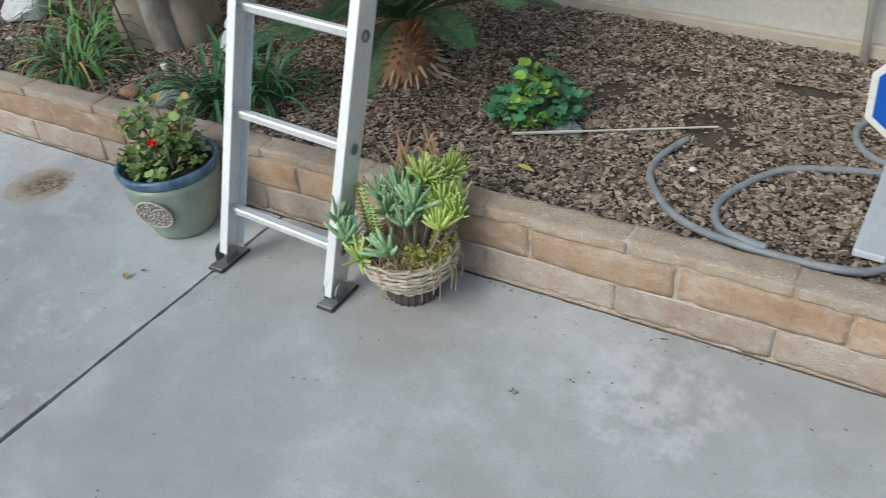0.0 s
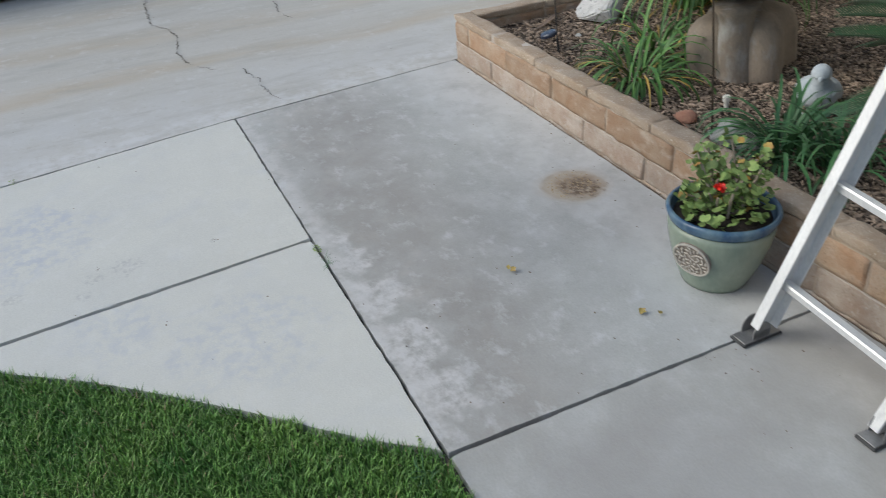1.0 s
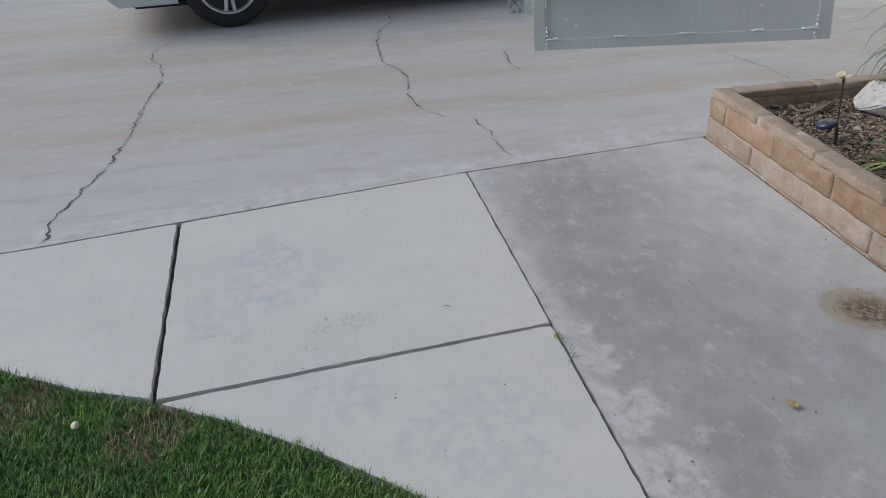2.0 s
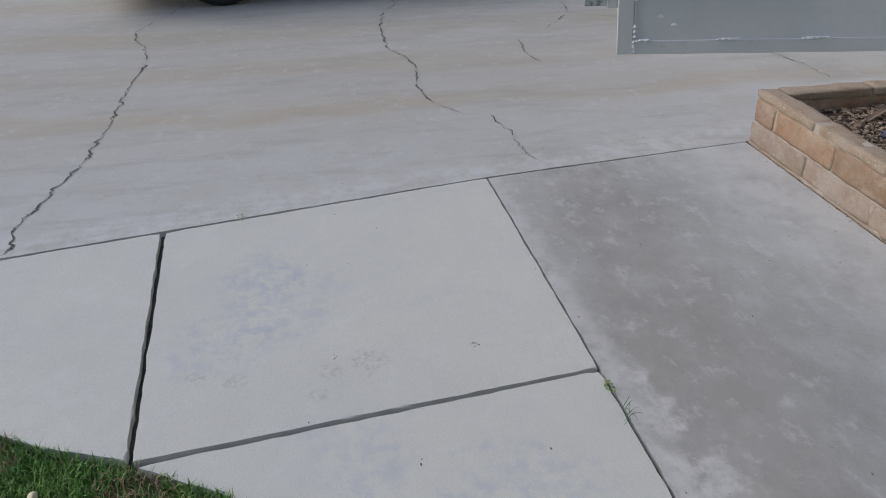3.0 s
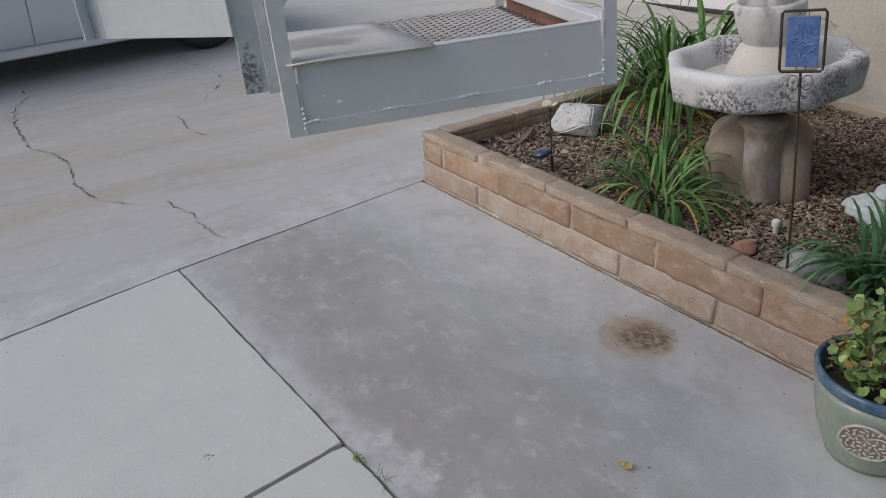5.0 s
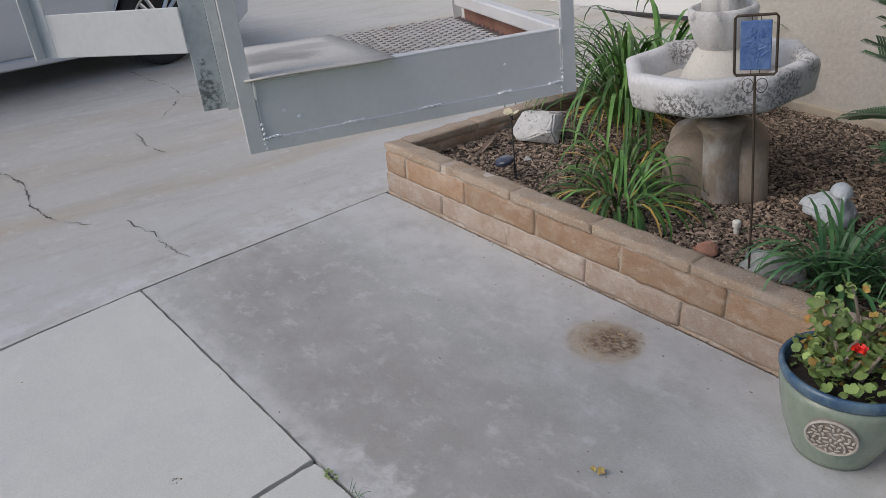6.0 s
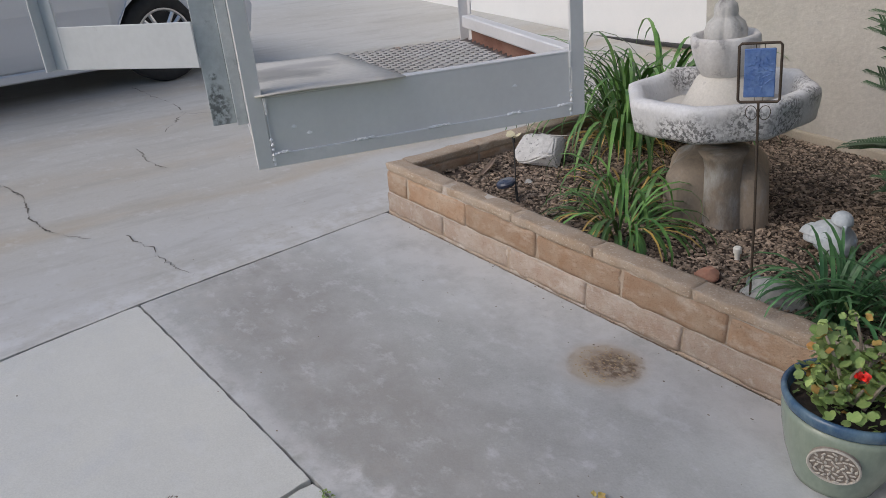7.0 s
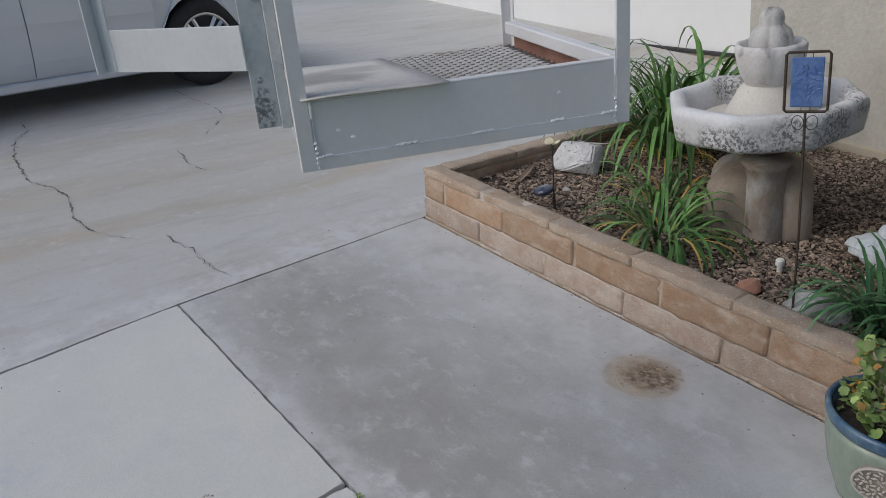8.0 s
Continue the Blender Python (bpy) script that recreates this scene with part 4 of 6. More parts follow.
# ---- sago palm ----
M["sagobase"] = surf("sago_trunk", (0.26, 0.12, 0.055), (0.36, 0.20, 0.11), 9, 0.95, 0.6, 80, rand=0.3)
M["sagopale"] = surf("sago_leaf_base", (0.34, 0.26, 0.18), (0.46, 0.38, 0.29), 20, 0.95, 0.5, 80, rand=0.3)
sago = thing("sago_palm", (2.54, 0.86, soil_z(2.54, 0.86)), "young sago palm with dark fronds over a shaggy trunk", "palm")
bm = bmesh.new()
lathe(bm, [(0.145, -0.02), (0.14, 0.03), (0.098, 0.10), (0.06, 0.18), (0.03, 0.25)], 20)
part("trunk", bm, M["sagobase"], sago)
bm = bmesh.new()
tube(bm, [(0.0, 0, 0), (0.035, 0, 0.004), (0.085, 0, -0.012)], 0.011, 5, 0.004, flat=0.6)
stub0 = part("leaf_base", bm, M["sagopale"], sago)
bm = bmesh.new()
tube(bm, [(0.0, 0, 0), (0.02, 0, 0.004), (0.042, 0, 0.006)], 0.009, 5, 0.003, flat=0.6)
stub1 = part("leaf_base", bm, M["sagobase"], sago)
r = random.Random(8)
stub0.matrix_basis = pose(0.15, 0, 0.03)
stub1.matrix_basis = pose(0.10, 0, 0.12)
for i in range(170):
    t = i / 170
    z = 0.0 + 0.21 * t
    a = i * 137.5
    rad = 0.138 * (1 - 0.68 * t ** 0.7)
    share("leaf_base", (stub0 if t < 0.38 else stub1).data, pose(rad * math.cos(radians(a)), rad * math.sin(radians(a)), z, 0, 40 - 90 * t + r.uniform(-12, 12), a + r.uniform(-15, 15)), sago)


def frond_mesh(length, arch):
    bm = bmesh.new()
    pts = []
    x = z = 0.0
    ang = 1.05
    n = 40
    for i in range(n + 1):
        pts.append(Vector((x, 0, z)))
        x += length / n * math.cos(ang)
        z += length / n * math.sin(ang)
        ang -= arch / n
    tube(bm, pts[::4], 0.006, 5, 0.002)
    for i in range(6, n):
        for h in (0, 0.5):
            t = (i + h) / n
            p = pts[i].lerp(pts[min(i + 1, n)], h)
            d = (pts[min(i + 1, n)] - pts[i - 1]).normalized()
            l = 0.155 * math.sin(min(1, (t - 0.10) * 2.2) * math.pi / 2) * (1.0 if t < 0.75 else 1 - (t - 0.75) * 2.4)
            for s in (-1, 1):
                side = (Vector((0, s, 0)) * 0.76 + d * 0.58 + Vector((0, 0, 0.26))).normalized()
                w = d * 0.0040
                a, b = bm.verts.new(p - w), bm.verts.new(p + w)
                c, e = bm.verts.new(p + side * l * 0.6 + w * 0.9 + Vector((0, 0, 0.004))), bm.verts.new(p + side * l * 0.6 - w * 0.9 + Vector((0, 0, 0.004)))
                g = bm.verts.new(p + side * l + Vector((0, 0, -0.012)))
                bm.faces.new((a, b, c, e))
                bm.faces.new((e, c, g))
    me = bpy.data.meshes.new("frond")
    bm.to_mesh(me)
    bm.free()
    me.materials.append(M["sago"])
    return me


fronds = [frond_mesh(0.78, 0.75), frond_mesh(0.70, 0.55), frond_mesh(0.84, 1.0)]
for i in range(46):
    e = 45 - 52 * (i / 46)
    share("frond", fronds[i % 3], pose(0, 0, 0.225, 0, -e + 30, i * 137.5) @ Matrix.Diagonal((*[r.uniform(0.76, 0.96)] * 3, 1)), sago)

share("frond", fronds[1], pose(0, 0, 0.22, 0, 36, 184), sago)
for q, turn, dip, k in ((2, 162, 28, 1.2), (0, 168, 32, 1.2), (2, 174, 24, 1.1), (0, 160, 34, 1.28), (0, 192, 0, 1.3), (0, 180, 4, 1.3), (2, 174, -4, 1.3), (0, 186, 1, 1.26), (1, 180, 16, 1.3), (1, 174, 20, 1.3), (1, 186, 9, 1.3), (1, 178, 12, 1.28)):
    share("frond", fronds[q], pose(0, 0, 0.225, 0, dip, turn) @ Matrix.Diagonal((k, k, k, 1)), sago)

# ---- leafy shrub with some yellow-green young leaves ----
shrub = thing("shrub", (3.20, 0.68, soil_z(3.20, 0.68)), "small bushy green shrub with yellow-green young leaves", "shrub")
sl = [leaf_disc("leaf", M["shrub"], r_, 3, 0.3, s) for r_, s in ((0.021, 1), (0.017, 2), (0.025, 3))]
sn = [leaf_disc("leaf", M["shrubnew"], r_, 3, 0.3, s) for r_, s in ((0.022, 4), (0.027, 5))]
for i in range(16):
    a = i * 2.4
    bm = bmesh.new()
    tip = Vector((0.15 * math.cos(a) * r.random(), 0.13 * math.sin(a) * r.random(), r.uniform(0.08, 0.19)))
    tube(bm, [(0, 0, 0), tip * 0.5 + Vector((0, 0, 0.02)), tip], 0.004, 5, 0.002)
    part("branch", bm, M["stem"], shrub)
for i in range(400):
    a, e = r.uniform(0, 6.28), math.asin(r.uniform(0.0, 1.0))
    k = r.uniform(0.55, 1.05) * (1.25 if r.random() < 0.06 else 1)
    p = Vector((0.165 * k * math.cos(a) * math.cos(e), 0.14 * k * math.sin(a) * math.cos(e), 0.02 + 0.165 * k * math.sin(e)))
    young = p.y < 0.02 and abs(p.x - 0.01) < 0.075 and r.random() < 0.45
    share("leaf", r.choice(sn if young else sl), pose(*p, r.uniform(-45, 45), r.uniform(-45, 45), r.uniform(0, 360)), shrub)

# ---- fountain of cast stone, whitewashed and weathered ----
M["cast"] = surf("whitewashed_cast_stone", (0.66, 0.66, 0.67), (0.57, 0.56, 0.55), 5, 0.85, 0.5, 70, fleck=(0.20, 0.20, 0.20), fscale=120, flo=0.66, fhi=0.72, stretch=(1.0, 1.0, 0.6), fmask=7.0)
M["castplain"] = surf("worn_whitewashed_stone", (0.62, 0.61, 0.60), (0.52, 0.50, 0.48), 7, 0.88, 0.5, 60, fleck=(0.34, 0.33, 0.33), fscale=14, flo=0.60, fhi=0.70)
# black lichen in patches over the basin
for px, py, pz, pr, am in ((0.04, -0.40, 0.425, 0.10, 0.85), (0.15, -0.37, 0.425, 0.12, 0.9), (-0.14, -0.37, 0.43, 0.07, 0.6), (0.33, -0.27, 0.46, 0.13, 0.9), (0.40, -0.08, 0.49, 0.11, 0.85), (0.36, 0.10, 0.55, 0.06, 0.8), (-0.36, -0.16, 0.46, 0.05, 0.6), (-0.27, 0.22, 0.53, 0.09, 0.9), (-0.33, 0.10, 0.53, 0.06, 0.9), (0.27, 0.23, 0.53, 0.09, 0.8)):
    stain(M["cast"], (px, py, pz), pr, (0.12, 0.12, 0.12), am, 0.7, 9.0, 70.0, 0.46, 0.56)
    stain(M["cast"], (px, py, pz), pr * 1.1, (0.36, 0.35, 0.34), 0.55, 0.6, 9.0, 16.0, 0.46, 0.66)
M["cast2"] = surf("bare_cast_stone", (0.43, 0.42, 0.395), (0.52, 0.51, 0.49), 6, 0.88, 0.5, 70, fleck=(0.20, 0.19, 0.18), fscale=8, flo=0.58, fhi=0.70)
M["ped"] = surf("stained_cast_stone", (0.23, 0.19, 0.15), (0.36, 0.29, 0.22), 5, 0.9, 0.6, 70, fleck=(0.40, 0.39, 0.37), fscale=6, flo=0.50, fhi=0.66, stretch=(1, 1, 0.6))
layer(M["ped"], (0.17, 0.145, 0.12), 0.7, 9.0, 0.52, 0.66, stretch=(1, 1, 0.5))
M["inner"] = surf("dry_basin_stone", (0.52, 0.49, 0.43), (0.60, 0.57, 0.52), 6, 0.9, 0.4, 80, fleck=(0.22, 0.20, 0.19), fscale=6, flo=0.62, fhi=0.70)
fountain = thing("fountain", (1.222, 0.850, 0.15), "weathered white octagonal cast-stone fountain on a stained pedestal", "fountain", plumb=True, rz=-4)
fountain.scale = (0.90, 0.90, 0.95)
bm = bmesh.new()
lathe(bm, [(0.250, -0.03), (0.252, 0.02), (0.248, 0.17), (0.235, 0.215), (0.205, 0.25), (0.15, 0.278), (0.105, 0.30), (0.100, 0.33), (0.135, 0.345), (0.13, 0.36)], 48, wave=lambda a, z: (0.80 + 0.34 * abs(math.cos(2 * (a + radians(11)))) ** 2) if z < 0.29 else 1.0)
bmesh.ops.bevel(bm, geom=[e for e in bm.edges if e.calc_face_angle(0) > 1.0], offset=0.004, segments=1, affect="EDGES")
part("pedestal", bm, M["ped"], fountain, "stained brown pedestal with four buttresses", smooth=True)
bm = bmesh.new()
lathe(bm, [(0.085, -0.03), (0.088, 0.02), (0.078, 0.27), (0.085, 0.31), (0.11, 0.35)], 24, m=Matrix.Translation((0.133, -0.136, 0)))
part("column", bm, M["ped"], fountain, "tan stained column", smooth=True)
bm = bmesh.new()
oc = [(0.08, 0.355), (0.16, 0.362), (0.30, 0.405), (0.385, 0.425), (0.405, 0.440), (0.418, 0.54), (0.414, 0.565), (0.395, 0.575), (0.360, 0.572), (0.345, 0.555), (0.315, 0.46), (0.05, 0.45)]
lathe(bm, oc, 8, turn=radians(22.5))
bmesh.ops.bevel(bm, geom=[e for e in bm.edges if e.calc_face_angle(0) > 0.45], offset=0.014, segments=3, affect="EDGES", profile=0.6)
bmesh.ops.subdivide_edges(bm, edges=[e for e in bm.edges if e.calc_length() > 0.09], cuts=4, use_grid_fill=True)
for v in bm.verts:
    v.co += 0.006 * Vector((noise.noise(v.co * 8), noise.noise(v.co * 8 + Vector((3, 0, 0))), noise.noise(v.co * 8 + Vector((0, 4, 0)))))
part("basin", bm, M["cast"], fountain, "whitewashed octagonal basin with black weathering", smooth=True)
bm = bmesh.new()
lathe(bm, [(0.31, 0.470), (0.30, 0.474), (0.20, 0.477), (0.185, 0.49), (0.120, 0.605), (0.10, 0.620), (0.05, 0.622)], 32)
part("riser", bm, M["inner"], fountain, "dry cone inside the basin", smooth=True).location = (0.018, 0.012, 0)
bm = bmesh.new()
lathe(bm, [(0.075, 0.610), (0.096, 0.614), (0.102, 0.624), (0.120, 0.655), (0.134, 0.70), (0.143, 0.742), (0.144, 0.770), (0.136, 0.782), (0.120, 0.78), (0.105, 0.74), (0.02, 0.72)], 64, wave=lambda a, z: 1 + 0.055 * (abs(math.sin(4 * a)) ** 0.7 - 0.6) * max(0.0, min(1.0, (z - 0.62) / 0.06)))
part("bowl", bm, M["castplain"], fountain, "small scalloped upper bowl", smooth=True).location = (0.018, 0.012, 0)
bm = bmesh.new()
lathe(bm, [(0.080, 0.71), (0.088, 0.755), (0.088, 0.795), (0.076, 0.828), (0.054, 0.846), (0.048, 0.856), (0.050, 0.876), (0.044, 0.898), (0.028, 0.913), (0.016, 0.917), (0.012, 0.907)], 60, wave=lambda a, z: 0.90 + 0.13 * abs(math.sin(3 * a)) ** 0.6 if z < 0.852 else 0.95 + 0.07 * abs(math.sin(3 * a)) ** 0.6)
part("finial", bm, M["cast2"], fountain, "lobed grey finial", smooth=True).location = (0.018, 0.012, 0)

# ---- wire stake with a blue glass panel ----
M["iron"] = surf("dark_iron", (0.06, 0.045, 0.035), (0.11, 0.08, 0.055), 30, 0.7, 0.3, 120, metal=0.4)
M["blueglass"] = surf("blue_pressed_glass", (0.10, 0.18, 0.42), (0.16, 0.26, 0.50), 40, 0.12, 1.0, 45)
stakep = thing("garden_stake", (1.757, 0.228, 0.15), "thin iron garden stake holding a blue pressed-glass panel", "garden ornament", plumb=True, rz=28)
bm = bmesh.new()
tube(bm, [(0, 0, -0.02), (0.004, 0, 0.3), (0, 0, 0.68)], 0.004, 6)
part("rod", bm, M["iron"], stakep)
bm = bmesh.new()
for s in (-1, 1):
    tube(bm, [(s * (0.003 + 0.019 * (1 - math.cos(t)) * (1 - 0.05 * t)), 0, 0.650 + 0.022 * math.sin(t)) for t in [i * 0.4 for i in range(17)]], 0.0013, 5)
part("scroll", bm, M["iron"], stakep)
bm = bmesh.new()
c = [(-0.058, 0.69), (-0.058, 0.85), (-0.052, 0.857), (0.052, 0.857), (0.058, 0.85), (0.058, 0.69), (0.052, 0.683), (-0.052, 0.683), (-0.058, 0.69)]
tube(bm, [(x, 0, z) for x, z in c], 0.0045, 6)
tube(bm, [(-0.012, 0, 0.857), (-0.012, 0, 0.84)], 0.0015, 4)
tube(bm, [(0.012, 0, 0.857), (0.012, 0, 0.84)], 0.0015, 4)
tube(bm, [(-0.012, 0, 0.684), (-0.012, 0, 0.70)], 0.0015, 4)
tube(bm, [(0.012, 0, 0.684), (0.012, 0, 0.70)], 0.0015, 4)
part("frame", bm, M["iron"], stakep)
bm = bmesh.new()
box(bm, (-0.043, -0.004, 0.698), (0.043, 0.004, 0.842), 0.002)
for i in range(30):
    a = i * 2.4
    d = 0.036 * math.sqrt(i / 30)
    blob(bm, (0.010, 0.003, 0.004), i, 0.2, 1, m=Matrix.Translation((d * math.cos(a), -0.004, 0.77 + 1.5 * d * math.sin(a))) @ Matrix.Rotation(a, 4, "Y"))
part("glass_panel", bm, M["blueglass"], stakep, "blue pressed-glass panel")

# ---- solar stake light with a pale butterfly, and its dark disc ----
M["cream"] = surf("cream_plastic", (0.66, 0.58, 0.36), (0.74, 0.68, 0.48), 30, 0.5, 0.1, 80)
M["puck"] = surf("dark_solar_disc", (0.03, 0.035, 0.06), (0.06, 0.07, 0.10), 30, 0.25, 0.1, 80)
solar = thing("solar_stake_light", (0.60, 0.275, soil_z(0.60, 0.275)), "thin dark solar stake light topped by a cream butterfly", "garden light", plumb=True)
bm = bmesh.new()
tube(bm, [(0, 0, -0.02), (0, 0, 0.08)], 0.006, 6)
tube(bm, [(0, 0, 0.08), (0.012, 0, 0.31)], 0.003, 6)
tube(bm, [(0.011, 0, 0.285), (0.012, 0, 0.312)], 0.006, 6)
part("stake", bm, M["rubber"], solar)
bm = bmesh.new()
for s in (-1, 1):
    for q, (w, h) in enumerate(((0.045, 0.016), (0.03, 0.012))):
        blob(bm, (w / 2, h, 0.003), q, 0.3, 2, m=pose(0.012 + s * w * 0.45, 0.004 - q * 0.02, 0.318, 10, -s * 25, 25 * s * (1 - 2 * q)))
part("butterfly", bm, M["cream"], solar, "cream plastic butterfly")
bm = bmesh.new()
lathe(bm, [(0.034, 0.0), (0.044, 0.006), (0.044, 0.018), (0.036, 0.025), (0.002, 0.028)], 24)
disc = part("solar_disc", bm, M["puck"], solar, "dark round solar disc")
disc.matrix_basis = pose(-0.036, -0.022, 0.085, 8, -6, 0)

# ---- stones, cap, statue ----
M["granite"] = surf("white_granite", (0.62, 0.61, 0.59), (0.50, 0.49, 0.47), 20, 0.85, 0.8, 60, fleck=(0.22, 0.22, 0.22), fscale=55, flo=0.58, fhi=0.66)
M["redstone"] = surf("red_stone", (0.38, 0.17, 0.11), (0.46, 0.25, 0.17), 14, 0.9, 0.6, 70)
M["greystone"] = surf("grey_stone", (0.34, 0.34, 0.32), (0.46, 0.45, 0.42), 10, 0.9, 0.6, 70, fleck=(0.2, 0.2, 0.18), fscale=30)
M["slate"] = surf("dark_blue_slate", (0.12, 0.15, 0.16), (0.20, 0.23, 0.23), 14, 0.8, 0.5, 70)
M["white"] = surf("white_plastic", (0.78, 0.76, 0.70), (0.70, 0.68, 0.60), 12, 0.5, 0.1, 70)


def rock(name, place, size, material, label, seed, rz=0):
    """A broken, angular rock: the hull of scattered points, its edges worn."""
    q = random.Random(seed)
    bm = bmesh.new()
    for i in range(22):
        a, e = q.uniform(0, 6.28), q.uniform(-0.5, 1.5)
        k = q.uniform(0.85, 1.1)
        bm.verts.new((size[0] * k * math.cos(a) * math.cos(e), size[1] * k * math.sin(a) * math.cos(e), size[2] * k * math.sin(e)))
    out = bmesh.ops.convex_hull(bm, input=bm.verts)
    bmesh.ops.delete(bm, geom=[v for v in bm.verts if not v.link_faces], context="VERTS")
    bmesh.ops.bevel(bm, geom=list(bm.edges), offset=size[2] * 0.07, segments=2, affect="EDGES")
    ob = tagged(part(name, bm, material), label, "stone")
    ob.matrix_world = GRADE @ pose(place[0], place[1], soil_z(*place) + size[2] * 0.35, 0, 0, rz)
    return ob


def stone(name, place, size, material, label, seed, rz=0, rough=0.3):
    bm = bmesh.new()
    blob(bm, size, seed, rough, 3, flat=0.45)
    ob = tagged(part(name, bm, material), label, "stone")
    ob.matrix_world = GRADE @ pose(place[0], place[1], soil_z(*place) + size[2] * 0.3, 0, 0, rz)
    return ob


rock("white_rock", (0.315, 0.735), (0.190, 0.130, 0.108), M["granite"], "angular speckled white granite rock on the mulch", 3, 20)
rock("red_rock", (1.575, 0.255), (0.052, 0.04, 0.04), M["redstone"], "small rusty red rock beside the wall", 7, 30)
stone("grey_rock", (1.80, 0.30), (0.105, 0.072, 0.055), M["greystone"], "flat pale grey rock beside the wall", 9, 25)
stone("slate_rock", (1.715, 0.335), (0.03, 0.025, 0.035), M["slate"], "small blue-grey slate piece", 11)
stone("dark_rock", (3.335, 0.625), (0.055, 0.04, 0.03), M["slate"], "dark grey flat rock under the shrub", 15)
stone("grey_rock", (0.47, 0.47), (0.02, 0.016, 0.012), M["greystone"], "small grey pebble on the mulch", 19)
bm = bmesh.new()
lathe(bm, [(0.010, 0.0), (0.010, 0.03), (0.0155, 0.032), (0.0155, 0.05), (0.012, 0.055), (0.002, 0.056)], 18)
cap = tagged(part("sprinkler_riser", bm, M["white"]), "small white capped sprinkler riser in the mulch", "sprinkler")
cap.matrix_world = GRADE @ pose(1.555, 0.475, soil_z(1.555, 0.475) - 0.002, 4, -3, 0)
bm = bmesh.new()
blob(bm, (0.013, 0.013, 0.012), 4, 0.05, 2)
ball = tagged(part("white_ball", bm, M["white"], smooth=True), "small white ball half sunk in the mulch", "ball")
ball.matrix_world = GRADE @ pose(3.806, 0.485, soil_z(3.806, 0.485) + 0.010)

M["birdstone"] = surf("pale_blue_stone_paint", (0.46, 0.50, 0.52), (0.58, 0.61, 0.62), 12, 0.8, 0.4, 60, fleck=(0.36, 0.40, 0.43), fscale=14, flo=0.54, fhi=0.68)
bm = bmesh.new()
blob(bm, (0.128, 0.098, 0.085), 2, 0.05, 4, m=pose(-0.030, 0, 0.072, 0, -12, 0))
blob(bm, (0.078, 0.080, 0.088), 4, 0.05, 4, m=pose(0.038, 0, 0.085, 0, 16, 0))
lathe(bm, [(0.072, 0.080), (0.064, 0.115), (0.050, 0.145), (0.041, 0.170), (0.034, 0.195), (0.018, 0.208)], 24, m=pose(0.034, 0, 0.0, 0, 10, 0))
blob(bm, (0.046, 0.041, 0.040), 3, 0.03, 4, m=pose(0.078, 0, 0.196, 0, 10, 0))
lathe(bm, [(0.013, 0), (0.010, 0.012), (0.002, 0.024)], 10, m=pose(0.114, 0, 0.190, 0, 112, 0))
blob(bm, (0.080, 0.050, 0.016), 5, 0.08, 3, m=pose(-0.140, 0, 0.050, 0, -10, 0))
for s in (-1, 1):
    blob(bm, (0.125, 0.024, 0.058), 6, 0.06, 4, m=pose(-0.034, s * 0.072, 0.084, s * 24, -14, s * -5))
    blob(bm, (0.030, 0.018, 0.014), 8, 0.10, 2, m=pose(0.080, s * 0.038, 0.012))
bird = tagged(part("bird_statue", bm, M["birdstone"], smooth=True), "pale blue-white stone bird statue sitting on the mulch", "statue")
bird.matrix_world = GRADE @ pose(1.775, 0.715, soil_z(1.775, 0.715) - 0.008, 0, 0, -50) @ Matrix.Diagonal((0.9, 0.9, 0.95, 1))

# ---- hose, rod, sign, plank, downpipe ----
M["hose"] = surf("grey_hose", (0.20, 0.21, 0.22), (0.28, 0.29, 0.30), 20, 0.55, 0.25, 120)
M["rodwhite"] = surf("pale_rod", (0.60, 0.57, 0.50), (0.45, 0.42, 0.37), 20, 0.6, 0.2, 90)
bm = bmesh.new()
H = [(3.738, 0.67), (3.705, 0.58), (3.688, 0.49), (3.708, 0.38), (3.806, 0.235), (3.919, 0.155), (4.046, 0.120), (4.188, 0.108), (4.287, 0.122), (4.340, 0.165), (4.42, 0.27), (4.50, 0.40)]
hose_line = smooth_line([(x, y, soil_z(x, y) + 0.014 + 0.020 * max(0.0, 1 - (y - 0.1) / 0.1)) for x, y in H], 7)
tube(bm, hose_line, 0.0115, 10)
H2 = [(4.09, 0.120), (4.03, 0.140), (3.957, 0.195), (3.925, 0.285), (3.946, 0.41), (4.038, 0.575), (4.17, 0.655), (4.317, 0.69), (4.46, 0.65), (4.60, 0.55)]
tube(bm, smooth_line([(x, y, soil_z(x, y) + 0.014 + 0.036 * max(0.0, 1 - (y - 0.1) / 0.1)) for x, y in H2], 7), 0.0115, 10)
H3 = [(4.55, 0.74), (4.34, 0.755), (4.25, 0.81), (4.203, 0.94), (4.225, 1.07), (4.33, 1.16), (4.5, 1.2)]
tube(bm, smooth_line([(x, y, soil_z(x, y) + 0.014) for x, y in H3], 7), 0.0115, 10)
tagged(part("garden_hose", bm, M["hose"], smooth=True), "grey garden hose lying in loops on the mulch", "hose")
bm = bmesh.new()
a, b = Vector((3.185, 0.515, soil_z(3.185, 0.515) + 0.020)), Vector((3.805, 0.785, soil_z(3.805, 0.785) + 0.020))
tube(bm, [a, a.lerp(b, 0.35)], 0.006, 6)
tube(bm, [a.lerp(b, 0.35), b], 0.0038, 6)
tagged(part("thin_rod", bm, M["rodwhite"]), "thin pale rod lying on the mulch", "rod")
M["signblue"] = surf("blue_sign_face", (0.01, 0.08, 0.42), (0.015, 0.10, 0.48), 8, 0.3, 0.0, 60, grain=0.03)
sign = thing("yard_sign", (4.392, 0.285, SOIL), "blue octagonal yard sign with a white border on a stake", "sign", plumb=True, rz=10)
bm = bmesh.new()
